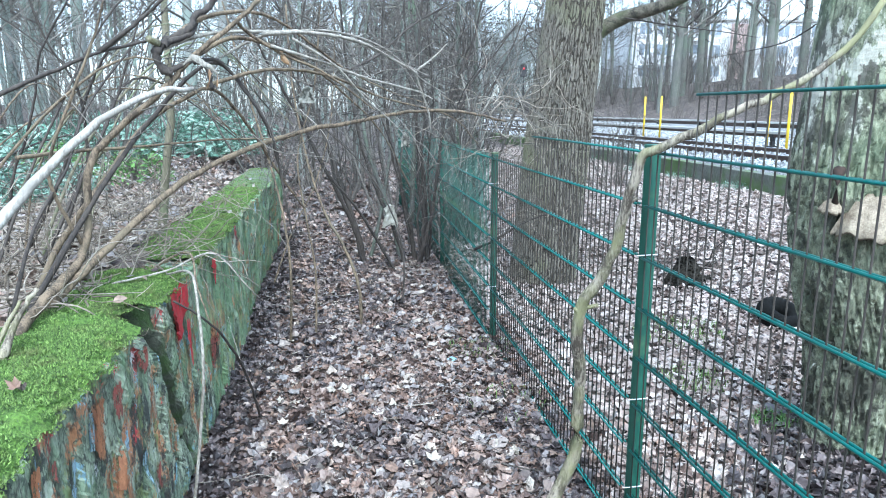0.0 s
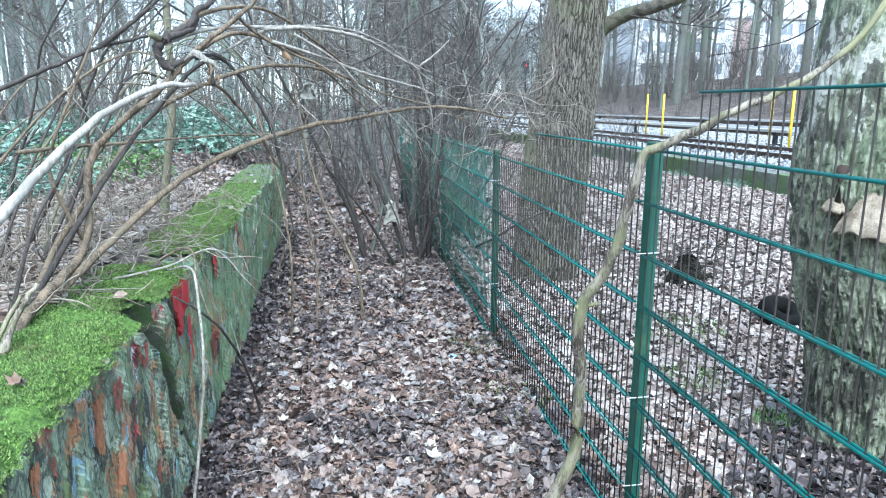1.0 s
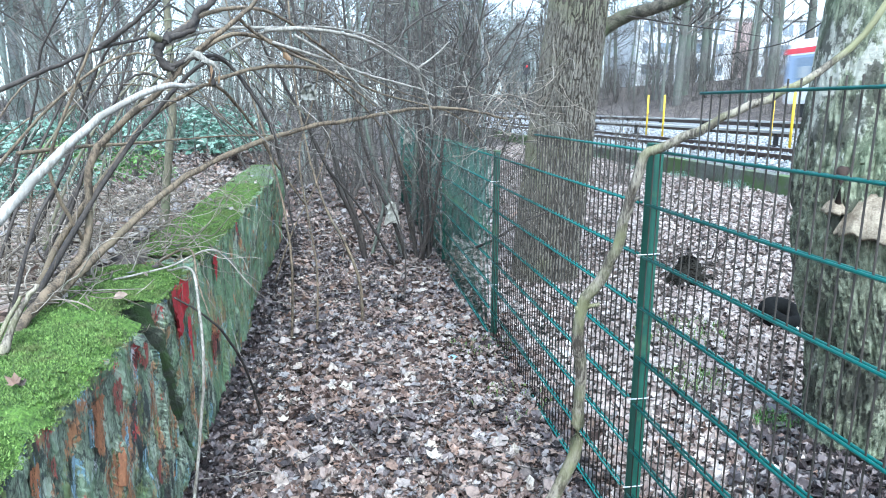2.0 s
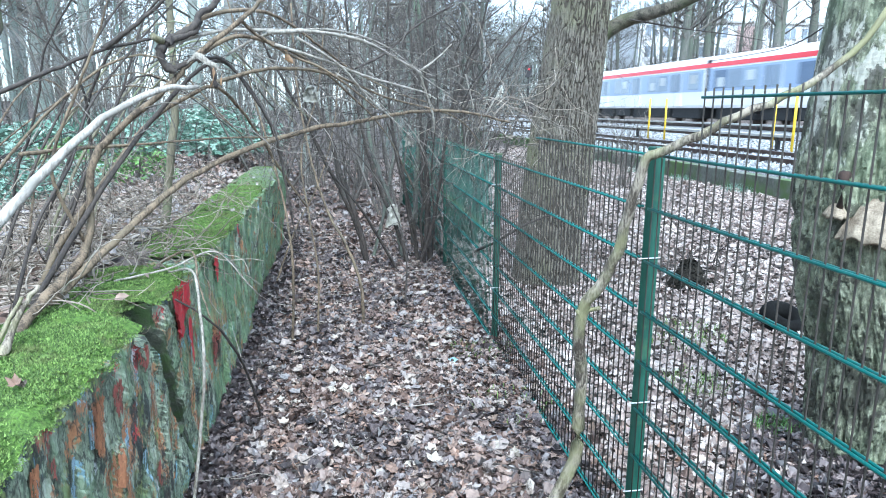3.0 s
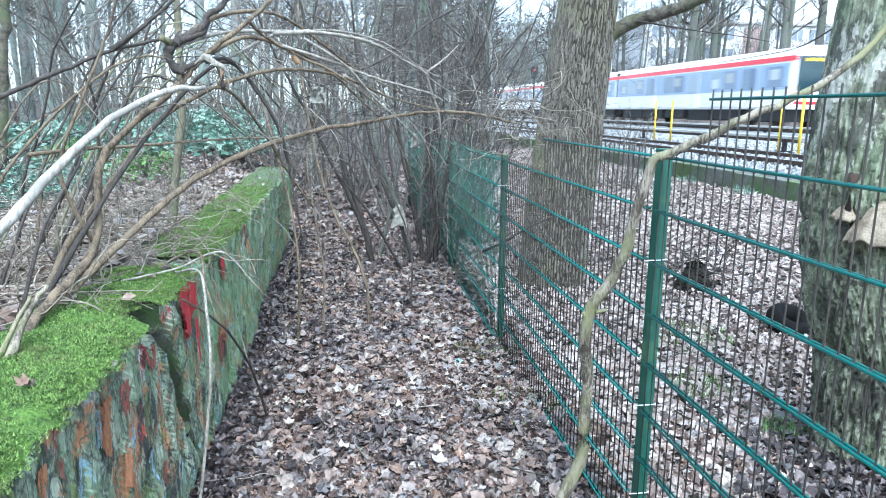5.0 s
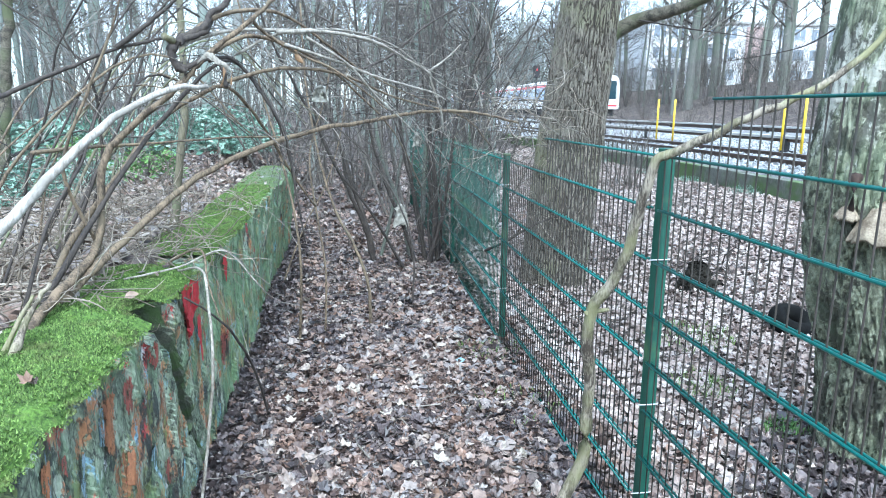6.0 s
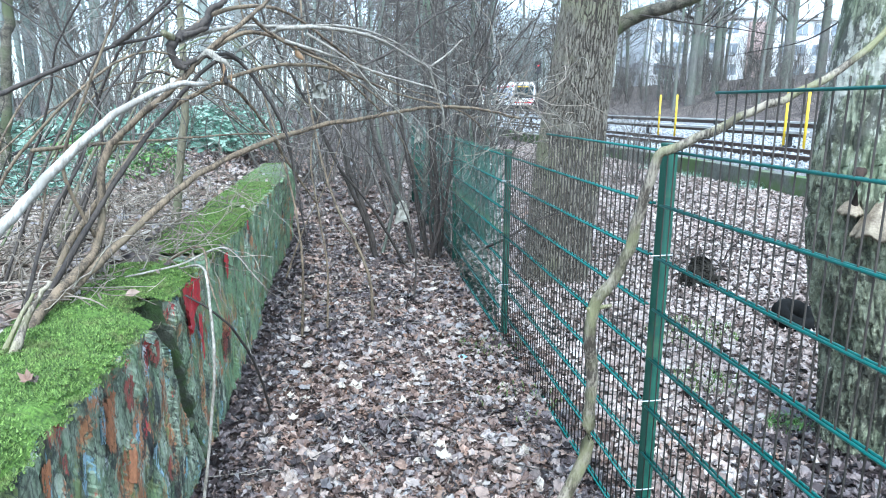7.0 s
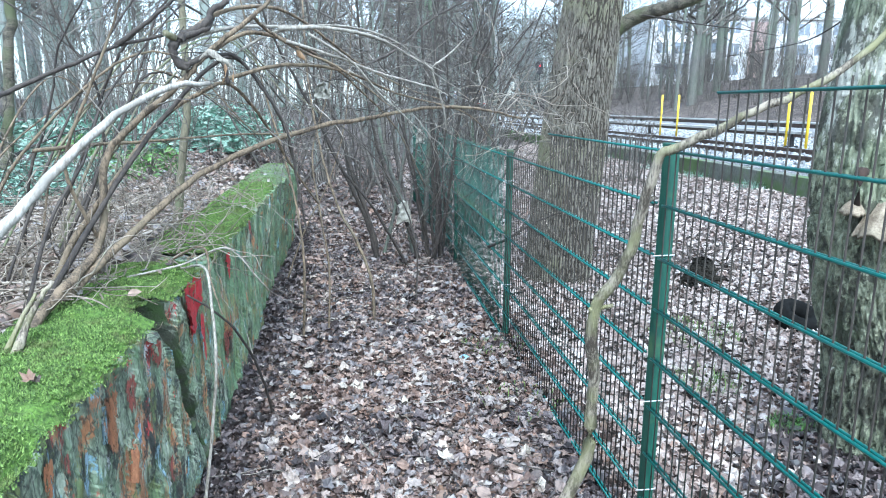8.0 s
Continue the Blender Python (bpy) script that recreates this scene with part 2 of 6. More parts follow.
M_DARK = two_tone("dark_stem_bark", (0.022, 0.018, 0.016), (0.085, 0.068, 0.055), 16, (1, 1, 0.4), 0.85, bump=0.5, depth=0.004)
M_DEAD = two_tone("barkless_branch", (0.065, 0.05, 0.036), (0.31, 0.265, 0.20), 24, (1, 1, 0.22), 0.75, bump=1.0, depth=0.01, spread=(0.44, 0.56), tint=(0.21, 0.20, 0.10), tint_at=(0.46, 0.62), tint_scale=5.0)
# Far twigs paled in colour to stand for distance haze.
M_FARTWIG = islands("haze_pale_twig", [(0.0, (0.20, 0.215, 0.195)), (0.5, (0.29, 0.31, 0.285)), (1.0, (0.38, 0.40, 0.37))], 0.9)


def worn_paint(name, dark, light, gap=0.50):
    """A coat of paint worn into upright shreds, with bare gaps between."""
    m = two_tone(name, dark, light, 18, (1, 1, 0.35), 0.65, bump=0.5, spread=(0.38, 0.62))
    nt = m.node_tree
    cut = ramp(nt, noisy(nt, coords(nt, (1, 1, 0.32)), 42.0, 6.0, 0.72), [(gap - 0.03, (0, 0, 0)), (gap + 0.03, (1, 1, 1))])
    nt.links.new(cut, nt.nodes["Principled BSDF"].inputs["Alpha"])
    return m


M_RED = worn_paint("red_paint", (0.30, 0.015, 0.02), (0.50, 0.035, 0.045), 0.40)
M_ORANGE = worn_paint("orange_brown_paint", (0.17, 0.065, 0.028), (0.36, 0.16, 0.07), 0.47)
M_SKYBLUE = worn_paint("pale_blue_paint", (0.13, 0.20, 0.24), (0.31, 0.42, 0.47), 0.52)
M_RUST = worn_paint("dull_red_paint", (0.14, 0.04, 0.03), (0.29, 0.085, 0.06), 0.47)
M_CREAM = worn_paint("cream_paint", (0.24, 0.19, 0.12), (0.40, 0.34, 0.24), 0.5)
M_BRACKET = two_tone("withered_brown_leaf", (0.10, 0.055, 0.025), (0.27, 0.16, 0.075), 18, rough=0.6, bump=0.4)
M_EVERGREEN = islands("evergreen_leaf", [(0.0, (0.075, 0.155, 0.105)), (0.5, (0.175, 0.31, 0.225)), (1.0, (0.37, 0.49, 0.40))], 0.3)
M_LIME = islands("lime_green_leaf", [(0.0, (0.06, 0.15, 0.03)), (1.0, (0.19, 0.34, 0.085))], 0.5)
M_GRASS = islands("grass_blade", [(0.0, (0.06, 0.12, 0.02)), (1.0, (0.20, 0.30, 0.07))], 0.6)
M_FUNGUS = two_tone("bracket_fungus", (0.10, 0.07, 0.045), (0.36, 0.30, 0.215), 22, (1, 1, 1), 0.75, bump=0.4, depth=0.006)
M_CAVITY = two_tone("shaded_hollow_wood", (0.010, 0.007, 0.006), (0.055, 0.03, 0.02), 10, (1, 1, 0.4), 0.9)
M_CLOTH = two_tone("dirty_plastic_sheet", (0.24, 0.225, 0.18), (0.50, 0.475, 0.41), 20, rough=0.55, bump=0.3)
M_BLUE = two_tone("blue_plastic", (0.18, 0.32, 0.40), (0.34, 0.52, 0.60), 30, rough=0.4, bump=0.2)
M_BALLAST = islands("ballast_stone", [(0.0, (0.13, 0.13, 0.13)), (0.5, (0.34, 0.345, 0.35)), (1.0, (0.58, 0.59, 0.60))], 0.85)
M_BED = two_tone("ballast_bed", (0.16, 0.16, 0.165), (0.42, 0.425, 0.43), 16, rough=0.9, bump=1.0, depth=0.05)
M_KERB = two_tone("mossy_concrete", (0.06, 0.065, 0.05), (0.20, 0.205, 0.18), 5, (1, 1, 0.5), 0.9, bump=0.5, depth=0.01, tint=(0.085, 0.13, 0.045), tint_at=(0.42, 0.56), tint_scale=1.2)
M_RAIL = two_tone("rusty_rail", (0.05, 0.035, 0.03), (0.15, 0.105, 0.085), 8, rough=0.6, metal=0.5, bump=0.2)
M_RAILTOP = two_tone("polished_railhead", (0.45, 0.46, 0.48), (0.62, 0.63, 0.65), 8, (1, 0.1, 1), 0.3, 1.0, bump=0)
M_COVER = two_tone("weathered_cover_board", (0.30, 0.29, 0.27), (0.55, 0.54, 0.51), 4, (1, 0.2, 1), 0.75, bump=0.2)
M_SLEEPER = per_piece("timber_sleeper", (0.055, 0.045, 0.038), (0.13, 0.11, 0.095), 0.9)
M_YELLOW = two_tone("yellow_paint", (0.62, 0.40, 0.015), (0.82, 0.58, 0.03), 9, rough=0.5, bump=0.1)
M_WHITE = two_tone("white_car_paint", (0.86, 0.84, 0.815), (0.91, 0.89, 0.87), 3, rough=0.35, bump=0)
M_STRIPE = two_tone("red_car_paint", (0.62, 0.02, 0.03), (0.72, 0.035, 0.05), 3, rough=0.35, bump=0)
M_BLUEBAND = two_tone("blue_grey_car_panel", (0.30, 0.38, 0.54), (0.38, 0.46, 0.61), 3, rough=0.35, bump=0)
M_UNDER = two_tone("black_underframe", (0.012, 0.012, 0.014), (0.05, 0.048, 0.046), 5, rough=0.8, bump=0.3)
# Glass, like the window band, carries reflected sky in its pale colour.
M_TRAINGLASS = per_piece("reflection_toned_glass", (0.13, 0.18, 0.28), (0.38, 0.45, 0.53), 0.08)
M_GLASSPATCH = per_piece("pale_glass_patch", (0.40, 0.40, 0.38), (0.66, 0.70, 0.74), 0.4)
M_CABGLASS = two_tone("dark_cab_glass", (0.015, 0.035, 0.045), (0.03, 0.06, 0.075), 3, rough=0.06, bump=0)
M_DISPLAY, _nt, _b = nodes_of("amber_display", 0.4)
_b.inputs["Base Color"].default_value = (0.5, 0.3, 0.02, 1)
_b.inputs["Emission Color"].default_value = (1.0, 0.62, 0.05, 1)
_b.inputs["Emission Strength"].default_value = 0.35
M_TAIL, _nt, _b = nodes_of("red_signal_lens", 0.3)
_b.inputs["Base Color"].default_value = (0.5, 0.01, 0.02, 1)
_b.inputs["Emission Color"].default_value = (1.0, 0.03, 0.06, 1)
_b.inputs["Emission Strength"].default_value = 0.35
M_FACADE = two_tone("white_render", (0.62, 0.62, 0.62), (0.78, 0.78, 0.77), 0.6, rough=0.8, bump=0.1)
M_BRICK = two_tone("red_brick_facade", (0.50, 0.36, 0.33), (0.60, 0.45, 0.41), 2.5, rough=0.85, bump=0.2)
M_PANE, _nt, _b = nodes_of("window_pane", 0.08)
_b.inputs["Base Color"].default_value = (0.24, 0.28, 0.33, 1)
M_LUMP = two_tone("black_lump", (0.004, 0.004, 0.004), (0.012, 0.012, 0.011), 12, rough=0.95, bump=0.3)

M_ROT = two_tone("black_rotten_wood", (0.006, 0.006, 0.005), (0.032, 0.028, 0.022), 12, (1, 1, 0.4), rough=0.95, bump=0.8, depth=0.01)
for dull in (M_LUMP, M_ROT):
    dull.node_tree.nodes["Principled BSDF"].inputs["Specular IOR Level"].default_value = 0.12


# ---- mesh helpers ----
class Geo:
    def __init__(self):
        self.v, self.f, self.n = [], [], 0

    def add(self, verts, faces):
        self.v.append(np.asarray(verts, float))
        self.f.extend([tuple(i + self.n for i in face) for face in faces])
        self.n += len(verts)

    def mesh(self, name, material, smooth=True):
        me = bpy.data.meshes.new(name)
        v = np.concatenate(self.v) if self.v else np.zeros((0, 3))
        me.from_pydata(v.tolist(), [], self.f)
        me.materials.append(material)
        if smooth:
            me.shade_smooth()
        me.update()
        return me


def part(name, geo, material, parent=None, label="", smooth=True, at=None):
    me = geo if isinstance(geo, bpy.types.Mesh) else geo.mesh(name, material, smooth)
    ob = new(name, me)
    ob.parent = parent
    if at is not None:
        ob.matrix_basis = at
    return tagged(ob, label)


def thing(name, label, category, at=None, group="", kind=""):
    ob = new(name)
    ob.empty_display_size = 0.1
    if at is not None:
        ob.matrix_basis = at
    return tagged(ob, label, category, group, kind)


def box(geo, lo, hi, bevel=0.0):
    x0, y0, z0 = lo
    x1, y1, z1 = hi
    if bevel <= 0:
        geo.add([(x0, y0, z0), (x1, y0, z0), (x1, y1, z0), (x0, y1, z0), (x0, y0, z1), (x1, y0, z1), (x1, y1, z1), (x0, y1, z1)],
                [(0, 3, 2, 1), (4, 5, 6, 7), (0, 1, 5, 4), (1, 2, 6, 5), (2, 3, 7, 6), (3, 0, 4, 7)])
        return
    bm = bmesh.new()
    bmesh.ops.create_cube(bm, size=1)
    for v in bm.verts:
        v.co = Vector(((x0 + x1) / 2 + v.co.x * (x1 - x0), (y0 + y1) / 2 + v.co.y * (y1 - y0), (z0 + z1) / 2 + v.co.z * (z1 - z0)))
    bmesh.ops.bevel(bm, geom=bm.edges[:], offset=bevel, segments=2, affect="EDGES", profile=0.5)
    bm.verts.index_update()
    geo.add([v.co[:] for v in bm.verts], [[v.index for v in f.verts] for f in bm.faces])
    bm.free()


def spline(pts, steps):
    """Points along a smooth line through the given ones."""
    p = np.array(pts, float)
    p = np.vstack([2 * p[0] - p[1], p, 2 * p[-1] - p[-2]])
    out = []
    for i in range(1, len(p) - 2):
        for k in range(steps):
            t = k / steps
            a, b, c, d = p[i - 1], p[i], p[i + 1], p[i + 2]
            out.append(0.5 * (2 * b + (c - a) * t + (2 * a - 5 * b + 4 * c - d) * t * t + (3 * b - a - 3 * c + d) * t ** 3))
    out.append(p[-2])
    return np.array(out)


def tube(geo, pts, r0, r1, sides=5, knobs=0.0, rng=None, cap=True):
    """A tapered round stem along pts; knobs makes its girth uneven."""
    p = np.asarray(pts, float)
    n = len(p)
    d = np.gradient(p, axis=0)
    d /= np.linalg.norm(d, axis=1)[:, None] + 1e-9
    ref = np.array([0.0, 0.0, 1.0]) if abs(d[0][2]) < 0.8 else np.array([1.0, 0.0, 0.0])
    a = np.cross(d, ref)
    a /= np.linalg.norm(a, axis=1)[:, None] + 1e-9
    b = np.cross(d, a)
    r = np.linspace(r0, r1, n)
    ang = np.arange(sides) * 2 * np.pi / sides
    rr = np.repeat(r[:, None], sides, 1)
    if knobs and rng is not None:
        rr = rr * (1 + knobs * rng.normal(size=(n, 1)) * 0.7 + knobs * rng.normal(size=(n, sides)) * 0.5)
    ring = p[:, None, :] + rr[..., None] * (np.cos(ang)[None, :, None] * a[:, None, :] + np.sin(ang)[None, :, None] * b[:, None, :])
    faces = []
    for i in range(n - 1):
        for k in range(sides):
            k2 = (k + 1) % sides
            faces.append((i * sides + k, i * sides + k2, (i + 1) * sides + k2, (i + 1) * sides + k))
    if cap:
        faces.append(tuple(range(sides - 1, -1, -1)))
        faces.append(tuple((n - 1) * sides + k for k in range(sides)))
    geo.add(ring.reshape(-1, 3), faces)


def unit(v):
    return v / (np.linalg.norm(v) + 1e-9)


def sprig(geo, start, way, length, r, rng, depth, sides=3, bend=0.35, up=0.1, kids=(3, 6), wander=0.12, fork=0.55):
    """A crooked twig that forks into smaller ones."""
    n = 5 if depth > 1 else 4 if depth else 3
    pts = [np.array(start, float)]
    d = unit(np.array(way, float))
    for i in range(n - 1):
        d = unit(d + rng.normal(size=3) * wander + np.array([0, 0, up * 0.25]))
        pts.append(pts[-1] + d * length / (n - 1))
    tube(geo, pts, r, r * 0.35, sides, cap=False)
    if depth:
        for k in range(rng.integers(*kids)):
            i = rng.integers(1, n - 1)
            t = rng.random()
            at = pts[i] * (1 - t) + pts[i + 1] * t if i + 1 < n else pts[i]
            side = unit(np.cross(d, rng.normal(size=3)))
            sprig(geo, at, unit(d + side * (0.5 + bend * 1.6 * rng.random())), length * (fork + 0.2 * rng.random()) * (1 - i / n * 0.4), r * 0.5, rng, depth - 1, 3, bend, up, kids, wander * 1.2, fork)


def trunk_mesh(axis, radii, seed, sides=40, rows=90, groove=0.05, flare=0.0):
    g = Geo()
    a = spline(axis, 12)
    s = np.linspace(0, len(a) - 1, rows)
    c = np.stack([np.interp(s, range(len(a)), a[:, k]) for k in range(3)], 1)
    r = np.interp(np.linspace(0, 1, rows), np.linspace(0, 1, len(radii)), radii)
    vs = []
    for j in range(rows):
        for k in range(sides):
            th = 2 * math.pi * k / sides
            ox, oy = math.cos(th), math.sin(th)
            h = 1 + groove * noise.noise((ox * 4, oy * 4, c[j, 2] * 1.2 + seed)) + groove * 0.6 * noise.noise((ox * 11, oy * 11, c[j, 2] * 3 + seed))
            h += flare * math.exp(-max(0, c[j, 2]) / 0.3) * (0.6 + 0.5 * math.cos(th * 5 + seed))
            vs.append((c[j, 0] + r[j] * h * ox, c[j, 1] + r[j] * h * oy, c[j, 2]))
    g.add(vs, [(j * sides + k, j * sides + (k + 1) % sides, (j + 1) * sides + (k + 1) % sides, (j + 1) * sides + k) for j in range(rows - 1) for k in range(sides)])
    return g


def step(a, b, x):
    t = min(1.0, max(0.0, (x - a) / (b - a)))
    return t * t * (3 - 2 * t)


def furrowed_trunk(axis, radii, seed, sides, rows, cell, depth, stretch, ridge, furrow, flare=0.0, fade=None, plates=False):
    """A trunk whose bark is real relief: a net of upright furrows between rough ridges; furrow faces can take a second,
    shade-dark colour.
    """
    g = Geo()
    a = spline(axis, 12)
    s = np.linspace(0, len(a) - 1, rows)
    c = np.stack([np.interp(s, range(len(a)), a[:, k]) for k in range(3)], 1)
    r = np.interp(np.linspace(0, 1, rows), np.linspace(0, 1, len(radii)), radii)
    vs, inner = [], []
    for j in range(rows):
        z = c[j, 2]
        for k in range(sides):
            th = 2 * math.pi * k / sides
            ox, oy = math.cos(th), math.sin(th)
            q = r[j] / cell
            warp = 0.5 * noise.noise((ox * q * 0.5, oy * q * 0.5, z * 5.0 + seed))
            n = noise.noise((ox * q + warp, oy * q + warp, z * stretch / cell * 0.35 + seed * 3))
            n2 = noise.noise((ox * q * 2.3 + 7, oy * q * 2.3 + warp, z * stretch / cell * 1.1 + seed))
            deep = depth * (1 if fade is None else fade(z))
            h = r[j] * (1 + 0.04 * noise.noise((ox * 2.5, oy * 2.5, z * 1.1 + seed)) + flare * math.exp(-max(0, z) / 0.3) * (0.6 + 0.5 * math.cos(th * 5 + seed)))
            if plates:
                d = noise.voronoi((ox * q + warp, oy * q + warp, z * stretch / cell + seed + 0.5 * n))[0]
                cut = math.exp(-((d[1] - d[0]) / (0.11 + 0.10 * n2)) ** 2)
            else:
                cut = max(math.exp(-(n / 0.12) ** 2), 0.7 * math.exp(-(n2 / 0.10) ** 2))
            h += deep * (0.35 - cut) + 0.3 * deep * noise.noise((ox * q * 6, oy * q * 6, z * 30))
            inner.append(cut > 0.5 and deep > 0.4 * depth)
            vs.append((c[j, 0] + h * ox, c[j, 1] + h * oy, z))
    g.add(vs, [(j * sides + k, j * sides + (k + 1) % sides, (j + 1) * sides + (k + 1) % sides, (j + 1) * sides + k) for j in range(rows - 1) for k in range(sides)])
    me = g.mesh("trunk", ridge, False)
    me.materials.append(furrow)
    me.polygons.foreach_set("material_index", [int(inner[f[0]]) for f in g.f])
    return me


# ---- ground: one sheet that reaches the horizon ----
FENCE_X, WALL_X = 1.133, -0.79


def ground_z(x, y):
    z = 0.05 * (noise.noise((x * 0.6, y * 0.6, 3.1))) + 0.015 * noise.noise((x * 3, y * 3, 1.7))
    left = step(-1.0, -1.04, x) * step(11.5, 9.3, y) + step(-0.9, -2.6, x) * (1 - step(11.5, 9.3, y))
    z += 0.96 * left
    z += left * (0.5 * step(-4, -30, x) + 0.12 * noise.noise((x * 0.35, y * 0.35, 9.0)))
    z -= 0.07 * step(4.2, 2.2, y) * (1 - left) * step(1.6, 1.0, x)
    if x > 1.2:
        z += 0.42 * step(1.6, 6.9, x) + 0.06 * noise.noise((x * 0.5, y * 0.4, 5.0))
        z += 0.30 * step(7.02, 7.2, x)
        z += 0.22 * step(15.6, 16.0, x)
        z += 3.6 * step(21.5, 40.0, x) + 2.0 * step(38.0, 70.0, x) + 0.25 * step(22, 26, x) * noise.noise((x * 0.25, y * 0.25, 2.0))
    z += 0.8 * step(18, 60, y) * step(3.0, -2.0, x)
    return z


def build_ground():
    xs = np.unique(np.round(np.concatenate([np.linspace(-400, -40, 13), np.linspace(-40, -8, 22), np.linspace(-8, -1.3, 26), [-1.2, -1.1, -1.04, -1.0, -0.9], np.linspace(-0.8, 1.2, 17), np.linspace(1.35, 6.9, 28), [7.0, 7.05, 7.12, 7.2], np.linspace(7.6, 22, 24), np.linspace(23, 70, 32), np.linspace(80, 400, 12)]), 3))
    ys = np.unique(np.round(np.concatenate([np.linspace(-400, -20, 12), np.linspace(-20, 0, 12), np.linspace(0.2, 12, 72), np.linspace(12.5, 40, 46), np.linspace(42, 120, 30), np.linspace(140, 500, 12)]), 3))
    g = Geo()
    g.add([(x, y, ground_z(x, y)) for y in ys for x in xs], [(j * len(xs) + i, j * len(xs) + i + 1, (j + 1) * len(xs) + i + 1, (j + 1) * len(xs) + i) for j in range(len(ys) - 1) for i in range(len(xs) - 1)])
    return tagged(part("ground", g, M_GROUND), "woodland ground covered in brown fallen leaves", "ground", kind="structure")


build_ground()


# ---- the low concrete wall along the path ----
def face_relief(y, z, seed):
    """How far the wall's face stands out: broad swells, flaking plates and fine upright ridges."""
    plate = noise.noise((y * 7.0, z * 2.2, seed + 5.0))
    return 0.018 * noise.noise((y * 2.2, z * 2.0, seed)) + 0.022 * (1 if plate > 0.05 else 0) * min(1, (plate - 0.05) * 14) + 0.013 * noise.noise((y * 26, z * 5.0, seed)) + 0.008 * noise.noise((y * 55, z * 14, seed + 2.0))


def wall_piece(y0, y1, top, lean, seed, ragged, slant0=0.0, slant1=0.0, pitch=0.03):
    """A length of thick old concrete wall with a rough flaking face, worn edges and slanting broken ends."""
    g = Geo()
    ny = max(6, int((y1 - y0) / pitch))
    prof = [(0.0, -0.25)] + [(0.0, z) for z in np.linspace(0.0, 0.985, 40)] + [(0.03, 1.0), (0.12, 1.0), (0.24, 1.0), (0.36, 0.99), (0.42, 0.9), (0.42, -0.25)]
    vs = []
    for j in range(ny + 1):
        for dx, zz in prof:
            a, b = y0 + slant0 * (1 - max(0, zz)), y1 + slant1 * (1 - max(0, zz))
            y = a + (b - a) * j / ny
            y += 0.03 * noise.noise((zz * 9, dx * 6, seed)) * (1 if j == ny else 0.5 if j == 0 else 0)
            z = zz * top if zz > 0 else zz
            x = WALL_X - dx + (face_relief(y, z, seed) if dx < 0.02 else 0) - lean * (1 - zz) * 0.10
            end = min(y - a, b - y) / 0.06
            if end < 1 and dx < 0.05:
                x -= (1 - end) * 0.03
            if zz > 0.75:
                z -= ragged * max(0.0, noise.noise((y * 5, 2.0, seed)) + 0.1) * (zz - 0.75) / 0.25 * (1 if dx < 0.2 else 0.4)
                z -= 0.10 * (1 if slant1 else 0) * step(0.30, 0.16, b - y + 0.04 * noise.noise((y * 30, dx * 9, 4.0))) * (zz - 0.75) / 0.25
                z += 0.010 * noise.noise((y * 6, dx * 8, seed + 2))
            vs.append((x, y, z))
    n = len(prof)
    fs = [(j * n + i, j * n + i + 1, (j + 1) * n + i + 1, (j + 1) * n + i) for j in range(ny) for i in range(n - 1)]
    fs += [tuple(range(n)), tuple(ny * n + i for i in range(n - 1, -1, -1))]
    g.add(vs, [tuple(reversed(f)) for f in fs])
    me = g.mesh("wall_segment", M_WALL, False)
    me.materials.append(M_BROKEN)
    rough_end = [f < n - 1 or f >= (ny - 1) * (n - 1) for f in range(len(fs))]
    me.polygons.foreach_set("material_index", [int(e) for e in rough_end])
    return me


wall = thing("wall_left", "low mossy concrete wall with peeling coloured paint", "wall", kind="structure")
part("wall_segment", wall_piece(-3.0, 0.8, 1.0, 0.0, 11, 0.02), M_WALL, wall, "peeling painted concrete segment", smooth=False)
part("wall_segment", wall_piece(0.81, 2.70, 1.0, 0.0, 11, 0.02, 0.0, 0.55, 0.012), M_WALL, wall, "segment with a broken corner and peeling coloured paint", smooth=False)
part("wall_segment", wall_piece(2.79, 5.3, 1.0, -0.15, 23, 0.03, 0.50, 0.0, 0.016), M_WALL, wall, "grey-green streaked concrete segment", smooth=False)
crumble = np.random.default_rng(91)
for k in range(20):
    g = trunk_mesh([(0, 0, 0), (0.005, 0, 0.05), (0, 0.01, 0.10)], [0.02, 0.055, 0.05, 0.015], 3.0 + k, 10, 7, 0.6)
    q = k / 19
    part("rubble", g, M_BROKEN, wall, "mossy broken concrete in the crack", smooth=False, at=Matrix.Translation((WALL_X - 0.07 - 0.07 * crumble.random(), 2.71 + 0.52 * q + 0.02 * crumble.normal(), 0.77 - 0.73 * q)) @ pose(0, 0, 0, 360 * crumble.random(), 60 * crumble.random(), 360 * crumble.random()))
part("wall_segment", wall_piece(5.32, 9.4, 1.0, 0.6, 37, 0.05), M_WALL, wall, "far algae-green concrete segment", smooth=False)


